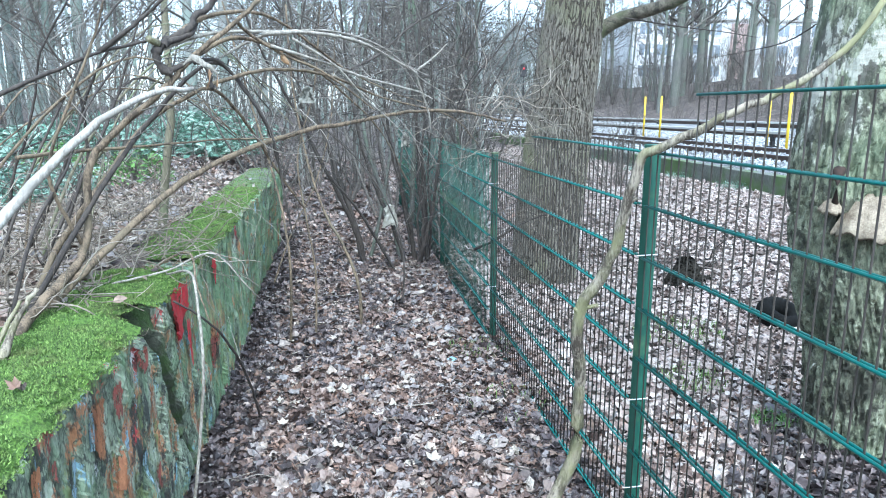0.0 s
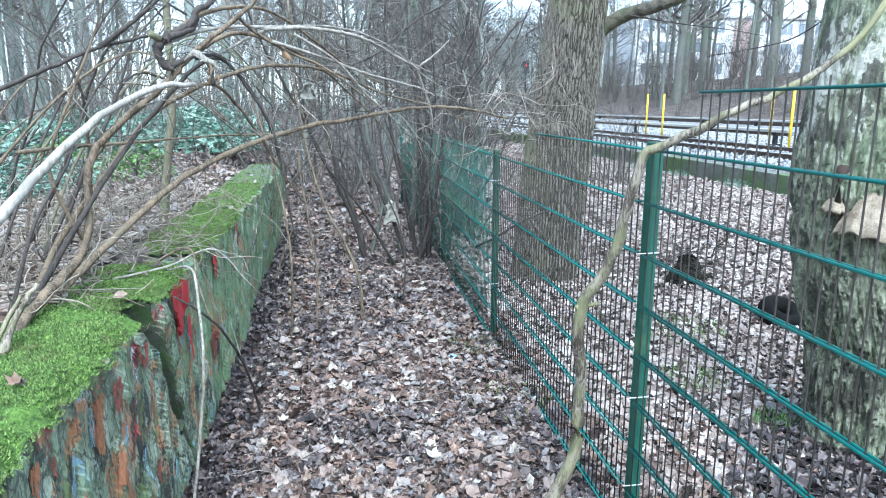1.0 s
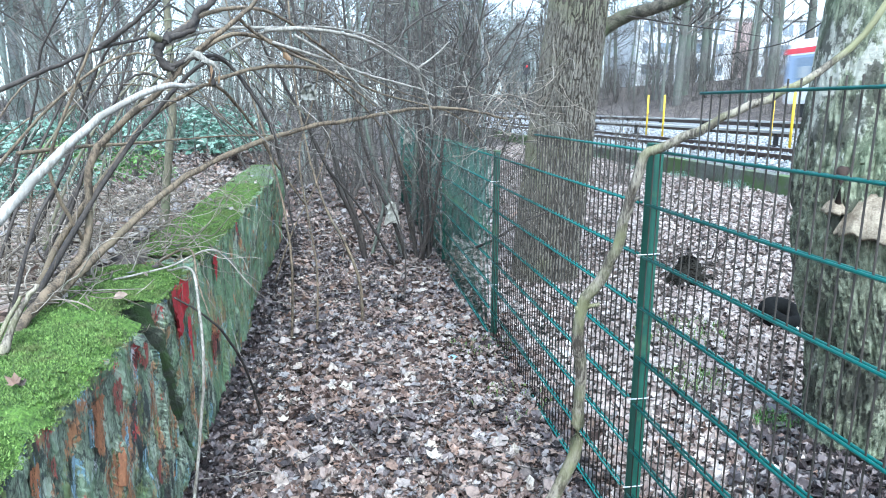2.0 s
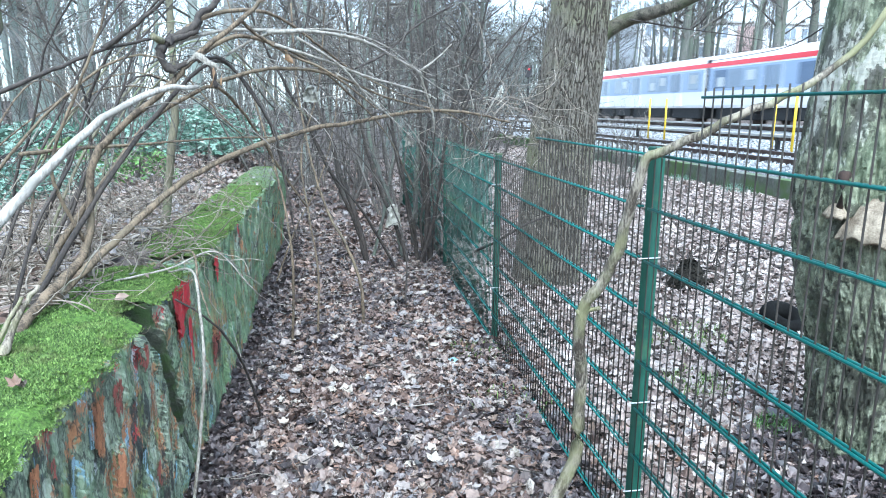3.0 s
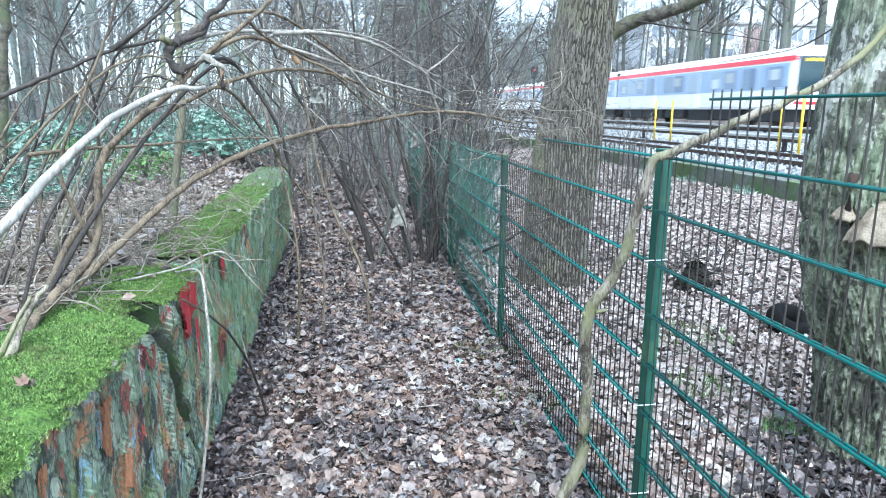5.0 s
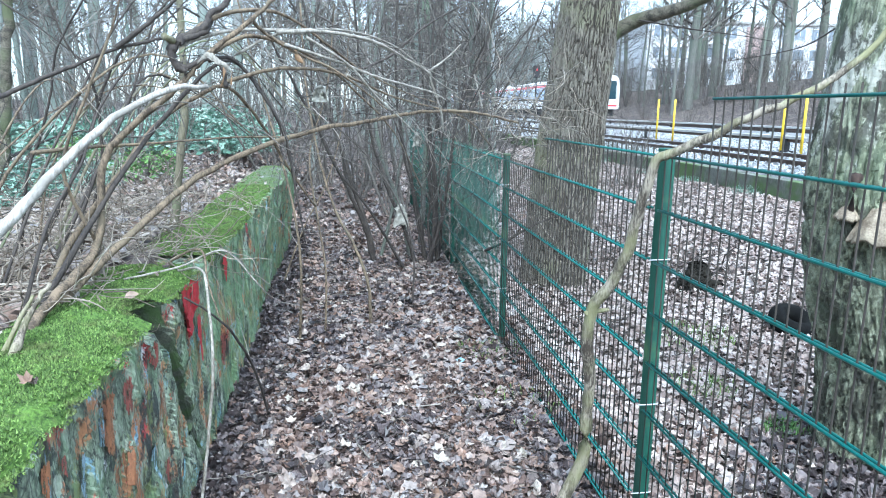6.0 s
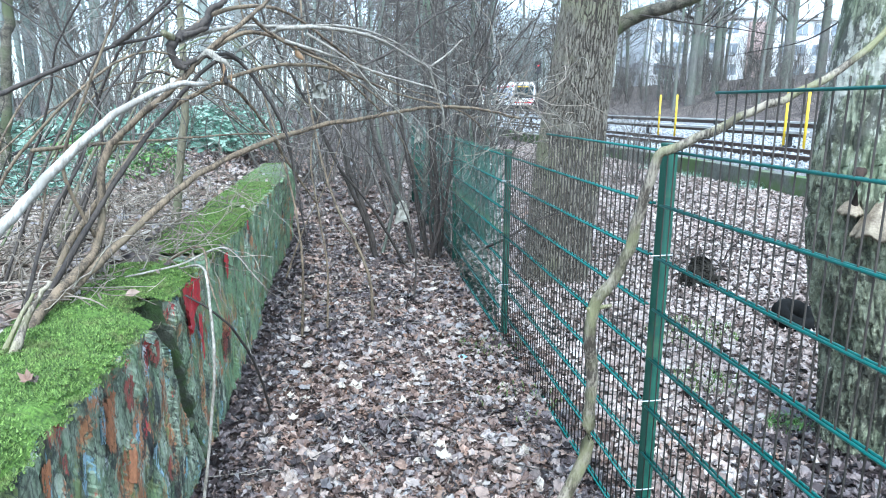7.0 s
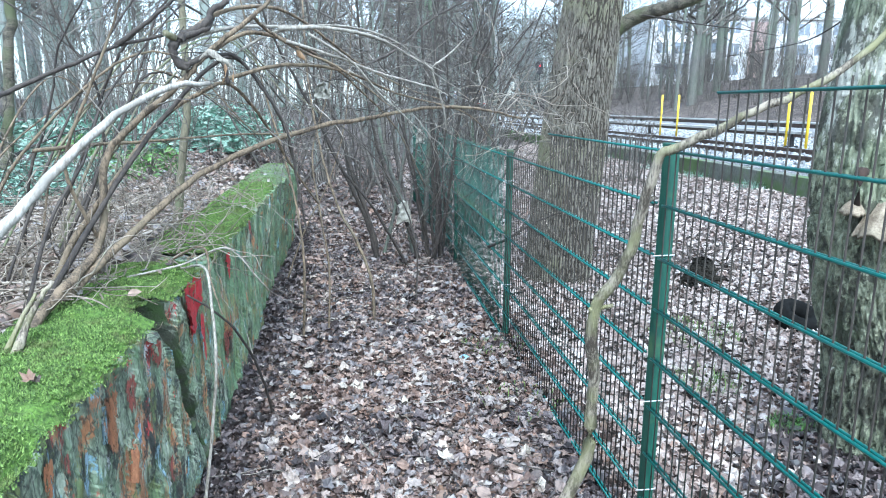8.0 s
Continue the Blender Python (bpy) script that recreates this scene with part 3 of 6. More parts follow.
def paint_patch(y, z, w, h, seed, material, label, relief=23, slope=0.015, lift=0.0135):
    """A thin flake of old paint with a torn outline that stands a little off the concrete."""
    g = Geo()
    n, m = 12, 26
    vs = []
    for j in range(m + 1):
        t = j / m
        width = w / 2 * math.sin(math.pi * (0.08 + 0.74 * t)) ** 0.5 * (0.55 + 0.45 * t)
        for i in range(n + 1):
            u = i / n * 2 - 1
            ragged = 1 + 0.7 * noise.noise((t * 7, seed + (3 if u < 0 else 0), 0)) * abs(u)
            yy = y + u * width * ragged + 0.03 * w * noise.noise((t * 4, seed, 2))
            zz = z + (t - 0.5) * h * (1 + 0.35 * noise.noise((u * 4, seed, 7)) * abs(t * 2 - 1))
            plate = noise.noise((yy * 7.0, zz * 2.2, relief + 5.0))
            out = 0.018 * noise.noise((yy * 2.2, zz * 2.0, relief)) + 0.022 * (1 if plate > 0.05 else 0) * min(1, (plate - 0.05) * 14)
            vs.append((WALL_X + lift + out + slope * (1 - zz) + 0.006 * noise.noise((yy * 26, zz * 5.0, relief)), yy, zz))
    g.add(vs, [(j * (n + 1) + i, j * (n + 1) + i + 1, (j + 1) * (n + 1) + i + 1, (j + 1) * (n + 1) + i) for j in range(m) for i in range(n)])
    return part("paint_patch", g, material, wall, label)


paint_patch(3.09, 0.87, 0.30, 0.25, 1, M_RED, "flaking red paint", lift=0.026)
paint_patch(3.29, 0.66, 0.07, 0.24, 2, M_RED, "flaking red paint", lift=0.022)
paint_patch(4.05, 0.84, 0.10, 0.16, 3, M_RED, "flaking red paint", lift=0.02)
paint_patch(3.82, 0.42, 0.13, 0.16, 4, M_RUST, "faded red paint")
for k, (y, z, w, h, mat, label) in enumerate((
        (2.05, 0.81, 0.15, 0.17, M_ORANGE, "orange-brown paint"), (2.25, 0.82, 0.11, 0.12, M_RUST, "dull red paint"), (2.55, 0.85, 0.12, 0.10, M_RUST, "dull red paint"),
        (1.97, 0.845, 0.06, 0.12, M_SKYBLUE, "pale blue paint"), (2.42, 0.77, 0.06, 0.16, M_SKYBLUE, "pale blue paint"), (1.72, 0.86, 0.045, 0.06, M_RUST, "dull red paint"),
        (1.61, 0.88, 0.05, 0.10, M_ORANGE, "orange-brown paint"), (2.58, 0.34, 0.08, 0.11, M_RUST, "dull red paint"), (2.43, 0.46, 0.07, 0.13, M_SKYBLUE, "pale blue paint"),
        (2.35, 0.87, 0.06, 0.10, M_CREAM, "cream paint"), (2.18, 0.60, 0.10, 0.14, M_ORANGE, "orange-brown paint"), (1.83, 0.76, 0.07, 0.13, M_SKYBLUE, "pale blue paint"), (2.62, 0.62, 0.07, 0.12, M_CREAM, "cream paint"))):
    paint_patch(y, z, w, h, 20 + k, mat, label, 11, 0.0)


def moss_cushion(name, y0, y1, x0, x1, seed, tufts, label, ground=None):
    """A lumpy sheet of moss on the wall's top, with a fringe over the edge and many small tufts."""
    rng = np.random.default_rng(seed)
    g = Geo()
    nx, ny = 16, int((y1 - y0) / 0.03)
    vs = []
    for j in range(ny + 1):
        y = y0 + (y1 - y0) * j / ny
        edge = 0.012 * noise.noise((y * 3, seed, 0)) + 0.016 * noise.noise((y * 14, seed, 4))
        taper = min(1, j / ny * 6, (1 - j / ny) * 6)
        for i in range(nx + 1):
            t = i / nx
            x = x0 + (x1 + edge - x0) * t
            h = 0.03 * taper * (math.sin(math.pi * min(1, t * 0.92 + 0.04)) ** 0.5)
            z = 1.022 + h * (0.6 + 0.9 * abs(noise.noise((x * 9, y * 9, seed)))) + 0.010 * noise.noise((x * 30, y * 30, seed)) - 0.006
            if t > 0.86:
                z -= (t - 0.86) / 0.14 * (0.035 + 0.05 * noise.noise((y * 9, seed, 9)))
            vs.append((x, y, z))
    g.add(vs, [(j * (nx + 1) + i, j * (nx + 1) + i + 1, (j + 1) * (nx + 1) + i + 1, (j + 1) * (nx + 1) + i) for j in range(ny) for i in range(nx)])
    ob = tagged(part(name, g, ground or M_MOSS), label, "moss", kind="stuff")
    t = Geo()
    top = np.array(vs).reshape(ny + 1, nx + 1, 3)
    jj, ii = rng.integers(0, ny, tufts), rng.integers(1, nx + 1, tufts)
    keep = np.array([noise.noise((top[j, i, 0] * 7, top[j, i, 1] * 5, seed + 3)) for j, i in zip(jj, ii)]) > rng.normal(size=tufts) * 0.25 - 0.25
    at = top[jj, ii][keep] + rng.normal(size=(keep.sum(), 3)) * 0.012 * np.array([1, 1, 0.2])
    k = len(at)
    a, s, tilt = rng.random(k) * 6.28, 0.0028 + 0.005 * rng.random(k), rng.normal(size=(k, 2)) * 0.004
    side = np.stack([np.cos(a), np.sin(a), np.zeros(k)], 1)
    v = np.stack([at - side * s[:, None] * 0.45, at + side * s[:, None] * 0.45, at + np.stack([tilt[:, 0], tilt[:, 1], s * 1.3], 1), at + np.stack([-side[:, 1] * s * 0.5, side[:, 0] * s * 0.5, s * 0.2], 1)], 1)
    t.add(v.reshape(-1, 3), [f for q in range(k) for f in ((4 * q, 4 * q + 1, 4 * q + 2), (4 * q, 4 * q + 3, 4 * q + 2), (4 * q + 1, 4 * q + 3, 4 * q + 2))])
    part("tuft", t, M_TUFT, ob, smooth=False)


moss_cushion("moss", 0.9, 2.56, -1.22, -0.778, 3, 110000, "thick bright green moss on the wall's top")
moss_cushion("moss", -2.9, 0.92, -1.2, -0.77, 13, 16000, "green moss on the wall's near end")
moss_cushion("moss", 2.42, 2.98, -1.24, -0.90, 15, 14000, "green moss bridging the crack in the wall's top")
moss_cushion("moss", 2.80, 3.40, -1.18, -0.785, 5, 22000, "bright green moss on the wall's top")
moss_cushion("moss", 3.65, 5.25, -1.16, -0.775, 7, 42000, "bright green moss on the wall's far top")
moss_cushion("moss", 5.35, 7.0, -1.16, -0.80, 9, 16000, "thin green moss on the wall's far top")
moss_cushion("moss", 6.9, 9.35, -1.18, -0.79, 19, 7000, "sparse dull moss and dirt on the wall's far end", M_KERB)


# ---- the double-rod mesh fence ----
TOP, PITCH, MESH = 1.844, 0.2, 0.05
RODS = {}


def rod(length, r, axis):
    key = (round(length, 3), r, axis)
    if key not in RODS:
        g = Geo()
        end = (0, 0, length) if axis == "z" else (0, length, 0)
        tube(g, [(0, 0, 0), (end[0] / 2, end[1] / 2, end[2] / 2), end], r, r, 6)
        # Upright wires take the shade-darkened colour, crossbars the brighter one.
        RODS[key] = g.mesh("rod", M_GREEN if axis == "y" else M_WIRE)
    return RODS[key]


def undarkened_wire(length):
    key = (round(length, 3), "undarkened")
    if key not in RODS:
        g = Geo()
        tube(g, [(0, 0, 0), (0, 0, length / 2), (0, 0, length)], 0.0026, 0.0026, 6)
        RODS[key] = g.mesh("wire", M_GREENPOST)
    return RODS[key]


def fence_panel(y_near, y_far, bottom, top_row, cut_y):
    """A welded panel: double flat rods across, single wires up; beyond cut_y the top row is cut away."""
    p = thing("mesh_fence", "green welded double-rod mesh fence panel", "fence", Matrix.Translation((FENCE_X, 0, 0)), "fence along the path")
    for k in range(top_row, bottom + 1):
        z, y1 = TOP - PITCH * k, cut_y if k == top_row else y_far
        for dx in (-0.0075, 0.0075):
            part("crossbar", rod(y1 - y_near, 0.0049, "y"), M_GREEN, p, at=Matrix.Translation((dx, y_near, z)))
    y = y_far - 0.03
    count = int((y_far - y_near) / MESH)
    for i in range(count):
        y = (1.948 + MESH * round((y_far - 1.948) / MESH) - 0.03) - MESH * i
        if y < y_near:
            break
        row = top_row if y < cut_y else top_row + 1
        z1, z0 = TOP - PITCH * row + 0.028, TOP - PITCH * bottom - 0.028
        part("wire", rod(z1 - z0, 0.0026 if y_near < 2.0 else 0.0031, "z") if y_near < 4.5 else undarkened_wire(z1 - z0), M_GREEN, p, at=Matrix.Translation((0, y, z0)))
    return p


fence_panel(-0.28, 2.285, 9, 0, 1.97)
fence_panel(2.355, 4.81, 9, 1, 3.76)
fence_panel(4.88, 7.40, 9, 2, 7.40)
fence_panel(7.47, 9.98, 9, 2, 9.98)
fence_panel(10.05, 12.56, 9, 2, 12.56)


def fence_post(y, height, clamps, moss=False):
    p = thing("fence_post", "green coated steel fence post with white ties" if clamps else "green coated steel fence post", "fence post", Matrix.Translation((FENCE_X + 0.031, y, 0)), "fence along the path")
    g = Geo()
    box(g, (-0.02, -0.03, -0.35), (0.02, 0.03, height), 0.004)
    part("tube", g, M_GREENPOST, p, smooth=False)
    g = Geo()
    box(g, (-0.023, -0.033, height), (0.023, 0.033, height + 0.016), 0.005)
    part("cap", g, M_KERB if moss else M_GREENPOST, p, "weathered grey cap" if moss else "", smooth=False)
    for z in clamps:
        g = Geo()
        tube(g, [(-0.056, -0.030, z - 0.001), (-0.026, -0.0335, z), (0.02, -0.0335, z + 0.001), (0.03, -0.028, z + 0.001)], 0.0026, 0.0026, 5)
        part("tie", g, M_TIE, p, "white plastic cable tie")


fence_post(2.32, 1.655, (1.254, 0.664, 0.275))
fence_post(4.845, 1.47, (1.254, 0.45), True)
fence_post(7.435, 1.47, (0.9,), True)
fence_post(10.015, 1.47, ())
fence_post(-0.31, 1.88, ())


# ---- big trees ----
def crown_of(axis, seed, z0, z1, count, length, r, depth=2):
    rng = np.random.default_rng(seed)
    a = spline(axis, 8)
    g = Geo()
    for _ in range(count):
        z = z0 + (z1 - z0) * rng.random()
        c = np.array([np.interp(z, a[:, 2], a[:, k]) for k in range(3)])
        th = rng.random() * 6.28
        sprig(g, c, (math.cos(th), math.sin(th), 0.35 + 0.5 * rng.random()), length * (0.6 + 0.7 * rng.random()), r * (0.5 + 0.7 * rng.random()), rng, depth, 5, up=0.2, kids=(4, 7))
    return g


oak_axis = [(2.12, 6.6, -0.3), (2.14, 6.6, 0.2), (2.215, 6.6, 1.15), (2.385, 6.6, 2.83), (2.52, 6.62, 4.6), (2.6, 6.7, 8.5)]
oak = thing("oak_tree", "mature oak with deeply furrowed grey-brown bark beside the fence", "tree")
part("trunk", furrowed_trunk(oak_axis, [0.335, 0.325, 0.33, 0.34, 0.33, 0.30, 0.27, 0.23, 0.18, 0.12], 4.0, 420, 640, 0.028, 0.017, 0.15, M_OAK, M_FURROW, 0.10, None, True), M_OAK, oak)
g = Geo()
tube(g, spline([(2.40, 6.6, 2.38), (2.66, 6.5, 2.59), (2.82, 6.4, 2.68), (3.01, 6.2, 2.73), (3.21, 6.0, 2.81), (3.48, 5.7, 3.01), (4.1, 5.2, 3.6)], 6), 0.082, 0.036, 14, 0.06, np.random.default_rng(2))
part("limb", g, M_LIMB, oak)
part("crown", crown_of(oak_axis, 8, 3.3, 8.0, 16, 2.6, 0.05), M_TWIG, oak)
g = Geo()
tube(g, spline([(2.77, 6.3, 2.66), (3.25, 6.2, 2.58), (3.72, 6.1, 2.52), (4.02, 6.0, 2.46)], 5), 0.008, 0.003, 5)
part("twig", g, M_DARK, oak)

birch_axis = [(2.735, 2.86, -0.3), (2.71, 2.85, 0.25), (2.675, 2.83, 0.6), (2.56, 2.80, 0.9), (2.455, 2.78, 1.4), (2.47, 2.78, 2.0), (2.55, 2.8, 3.2), (2.7, 2.8, 7.0)]
birch = thing("birch_tree", "old birch with peeling white and dark cracked bark behind the fence", "tree")
part("trunk", furrowed_trunk(birch_axis, [0.28, 0.28, 0.29, 0.30, 0.30, 0.29, 0.28, 0.27, 0.25, 0.2], 9.0, 190, 420, 0.045, 0.024, 0.4, M_BIRCH, M_BIRCH, 0.05, lambda z: 1.0 - 0.8 * step(1.3, 2.0, z)), M_BIRCH, birch)
part("crown", crown_of(birch_axis, 18, 3.4, 6.8, 10, 2.0, 0.035), M_TWIG, birch)
g = Geo()
tube(g, spline([(2.2, 2.6, 2.3), (2.38, 3.0, 2.25), (2.59, 3.6, 2.18), (2.7, 4.2, 2.17), (2.77, 4.8, 2.17)], 5), 0.005, 0.002, 5)
part("twig", g, M_DARK, birch)


def bracket_fungus(at, reach, width, turn, droop, seed):
    """A shelf fungus: a ruffled fan that grows out of the trunk, thick at its root and thin at its folded rim."""
    g = Geo()
    n, m = 30, 9
    top, under = [], []
    for j in range(m + 1):
        q = j / m
        for i in range(n + 1):
            u = i / n * 2 - 1
            th = u * 1.45
            edge = 1 + 0.22 * noise.noise((u * 3.5, seed, 1.0)) + 0.10 * noise.noise((u * 9, seed, 2.0))
            x, y = math.sin(th) * width * q * edge, math.cos(th) * reach * q * edge
            fold = 0.22 * width * q * q * noise.noise((u * 4.0, q * 1.2, seed + 5)) + 0.06 * width * noise.noise((u * 11, q * 5, seed))
            z = -droop * q * q + fold
            thick = 0.55 * width * (1 - q) ** 1.3 + 0.012
            top.append((x, y, z))
            under.append((x * 0.98, y * 0.98, z - thick))
    k = len(top)
    fs = [(j * (n + 1) + i, j * (n + 1) + i + 1, (j + 1) * (n + 1) + i + 1, (j + 1) * (n + 1) + i) for j in range(m) for i in range(n)]
    rim = [(m * (n + 1) + i, m * (n + 1) + i + 1, k + m * (n + 1) + i + 1, k + m * (n + 1) + i) for i in range(n)]
    g.add(top + under, fs + [tuple(k + q for q in reversed(f)) for f in fs] + rim)
    return tagged(part("bracket_fungus", g, M_FUNGUS, at=Matrix.Translation(at) @ pose(0, 0, 0, 0, 0, turn)), "pale tan bracket fungus on the birch trunk", "fungus")


bracket_fungus((2.36, 2.57, 1.45), 0.17, 0.18, 165, 0.20, 3)
bracket_fungus((2.20, 2.64, 1.40), 0.10, 0.05, 150, 0.05, 8)
# A dark tube laid on the bark; its colour stands for a hollow's shade.
g = Geo()
tube(g, [(2.22, 2.63, 1.53), (2.185, 2.60, 1.52), (2.18, 2.59, 1.46), (2.185, 2.60, 1.38)], 0.030, 0.016, 9)
part("cavity", g, M_CAVITY, birch, "dark tube on the bark, coloured as a shaded rotten hollow")


# ---- fallen and arching branches ----
def branch(name, label, material, r0, r1, pts, seed, side_twigs=0, twig_len=0.3, knobs=0.05, sides=8, parent=None, steps=7):
    rng = np.random.default_rng(seed)
    g = Geo()
    line = spline(pts, steps)
    line[1:-1] += rng.normal(size=(len(line) - 2, 3)) * r0 * 0.12
    tube(g, line, r0, r1, sides, knobs, rng)
    ob = part(name, g, material, parent)
    if not parent:
        tagged(ob, label, "branch")
    if side_twigs:
        t = Geo()
        for _ in range(side_twigs):
            i = rng.integers(len(line) // 4, len(line) - 1)
            d = unit(line[i] - line[i - 1])
            sprig(t, line[i], unit(d + rng.normal(size=3) * 0.6), twig_len * (0.4 + rng.random()), max(0.0022, r1 * 0.45), rng, 1, 3, wander=0.2, kids=(1, 4))
        tagged(part("twig_spray", t, M_TWIG, ob), kind="stuff")
    return ob


FALLEN = branch("fallen_branch", "long barkless dead branch leaning on the fence post", M_DEAD, 0.030, 0.0095,
       [(0.72, 2.45, -0.05), (0.79, 2.45, 0.02), (0.87, 2.45, 0.15), (0.953, 2.45, 0.341), (0.967, 2.45, 0.48), (0.966, 2.45, 0.626), (0.945, 2.43, 0.786), (0.924, 2.4, 0.92), (0.926, 2.38, 1.009), (0.938, 2.36, 1.073), (0.98, 2.34, 1.145), (1.009, 2.3, 1.243), (1.026, 2.27, 1.336), (1.03, 2.25, 1.434), (1.046, 2.22, 1.551), (1.063, 2.2, 1.633), (1.085, 2.18, 1.66), (1.139, 2.15, 1.68), (1.20, 2.1, 1.725), (1.27, 2.07, 1.768), (1.347, 2.04, 1.81), (1.425, 2.0, 1.855), (1.496, 1.98, 1.885), (1.571, 1.96, 1.951), (1.642, 1.94, 2.028), (1.70, 1.92, 2.13)], 1, knobs=0.035, sides=14, steps=2)
for a, b in (((0.935, 2.37, 1.03), (0.99, 2.35, 1.045)), ((0.93, 2.38, 1.0), (0.90, 2.37, 1.03)), ((1.04, 2.25, 1.46), (1.075, 2.25, 1.48))):
    g = Geo()
    m = tuple((p + q) / 2 for p, q in zip(a, b))
    tube(g, [a, m, b], 0.012, 0.008, 8, 0.1, np.random.default_rng(5))
    part("side_stub", g, M_DEAD, FALLEN)
branch("dead_branch", "bleached barkless branch arching over the wall", M_BLEACH, 0.0245, 0.010,
       [(-1.35, 2.2, 1.05), (-1.24, 2.35, 1.31), (-1.17, 2.45, 1.42), (-1.11, 2.6, 1.53), (-0.99, 2.7, 1.68), (-0.87, 2.8, 1.79), (-0.72, 2.9, 1.87), (-0.6, 3.0, 1.89)], 2, knobs=0.03, sides=14, steps=3)
branch("broken_stub", "split bleached branch stub beside the mossy wall", M_DEAD, 0.015, 0.007,
       [(-1.10, 2.06, 0.95), (-1.075, 2.1, 1.006), (-1.046, 2.15, 1.097), (-1.007, 2.2, 1.193), (-0.975, 2.22, 1.24)], 26, knobs=0.16, sides=9, steps=3)
branch("broken_stub", "split bleached branch stub beside the mossy wall", M_DEAD, 0.012, 0.005,
       [(-1.13, 2.10, 0.96), (-1.10, 2.16, 1.05), (-1.06, 2.2, 1.14), (-1.03, 2.22, 1.20)], 27, knobs=0.16, sides=8, steps=3)

elder = thing("arching_shrub", "bare shrub with brown stems arching from the wall over the path", "shrub")
branch("stem", "", M_BROWN, 0.021, 0.009, [(-1.15, 2.15, 0.95), (-1.12, 2.5, 1.08), (-1.08, 2.7, 1.15), (-1.06, 2.9, 1.25), (-1.03, 2.95, 1.57), (-0.93, 3.0, 1.71), (-0.71, 3.05, 1.91), (-0.61, 3.1, 2.03), (-0.43, 3.2, 2.19), (-0.31, 3.3, 2.33)], 3, 6, parent=elder)
branch("stem", "", M_BROWN, 0.020, 0.007, [(-1.22, 2.2, 0.95), (-1.15, 2.6, 1.04), (-1.02, 2.8, 1.18), (-0.89, 3.0, 1.32), (-0.71, 3.2, 1.48), (-0.47, 3.4, 1.6), (-0.18, 3.6, 1.69), (0.13, 3.8, 1.74), (0.47, 4.0, 1.79), (0.82, 4.2, 1.78), (1.13, 4.4, 1.72)], 4, 10, parent=elder)
branch("stem", "", M_BROWN, 0.015, 0.006, [(-1.3, 2.8, 0.94), (-1.2, 3.0, 1.24), (-1.04, 3.1, 1.48), (-0.89, 3.3, 1.73), (-0.72, 3.4, 1.86), (-0.6, 3.5, 1.9), (-0.48, 3.7, 1.73), (-0.36, 3.9, 1.47), (-0.22, 4.1, 1.21)], 5, 8, parent=elder)
branch("stem", "", M_DARK, 0.013, 0.005, [(-1.26, 2.6, 0.93), (-1.06, 2.9, 1.36), (-0.86, 3.1, 1.7), (-0.61, 3.3, 2.0), (-0.49, 3.5, 1.96), (-0.36, 3.7, 1.67), (-0.32, 3.9, 1.34)], 6, 8, parent=elder)
branch("stem", "", M_DARK, 0.014, 0.011, [(-0.53, 3.3, 2.3), (-0.6, 3.2, 2.19), (-0.62, 3.1, 2.12), (-0.72, 3.05, 2.07), (-0.74, 3.05, 2.0), (-0.69, 3.05, 1.97), (-0.61, 3.1, 2.01), (-0.55, 3.1, 1.97), (-0.54, 3.1, 1.89)], 7, 0, knobs=0.14, parent=elder)
branch("stem", "", M_DARK, 0.010, 0.006, [(-1.26, 2.6, 1.82), (-1.22, 2.7, 1.86), (-1.02, 2.8, 1.97), (-0.92, 2.9, 2.03), (-0.77, 3.0, 2.08)], 8, 2, parent=elder)
branch("stem", "", M_DARK, 0.011, 0.006, [(-0.93, 2.9, 2.03), (-0.79, 2.9, 2.13), (-0.65, 2.9, 2.25)], 9, 2, parent=elder)
branch("stem", "", M_PALE, 0.010, 0.003, [(-0.74, 3.05, 2.05), (-0.58, 3.2, 2.13), (-0.39, 3.4, 2.17), (-0.1, 3.6, 2.19), (0.14, 3.8, 2.16), (0.34, 4.0, 2.09), (0.57, 4.2, 2.01)], 10, 8, parent=elder)
branch("stem", "", M_BROWN, 0.011, 0.003, [(-0.72, 3.05, 2.07), (-0.58, 3.2, 2.2), (-0.41, 3.4, 2.26), (-0.27, 3.6, 2.24), (-0.11, 3.8, 2.14), (0.08, 4.0, 2.02), (0.36, 4.2, 1.9), (0.6, 4.4, 1.84)], 11, 8, parent=elder)
branch("stem", "", M_BROWN, 0.011, 0.003, [(-0.62, 3.1, 2.02), (-0.45, 3.3, 2.13), (-0.21, 3.5, 2.07), (0.01, 3.8, 1.92), (0.27, 4.1, 1.66), (0.48, 4.4, 1.27)], 12, 8, parent=elder)
branch("stem", "", M_BROWN, 0.010, 0.003, [(-0.58, 3.2, 1.91), (-0.34, 3.4, 1.99), (-0.05, 3.6, 1.98), (0.26, 3.9, 1.87), (0.71, 4.2, 1.76), (0.94, 4.4, 1.57)], 13, 9, parent=elder)
branch("stem", "", M_BROWN, 0.009, 0.003, [(-1.07, 2.9, 1.24), (-1.13, 2.8, 1.55), (-1.01, 2.8, 1.86), (-0.91, 2.8, 2.07), (-0.85, 2.8, 2.25)], 14, 4, parent=elder)
branch("stem", "", M_DARK, 0.009, 0.003, [(-1.34, 3.1, 0.95), (-1.18, 3.2, 1.44), (-1.03, 3.3, 1.79), (-0.93, 3.4, 2.13), (-0.88, 3.5, 2.35)], 15, 4, parent=elder)
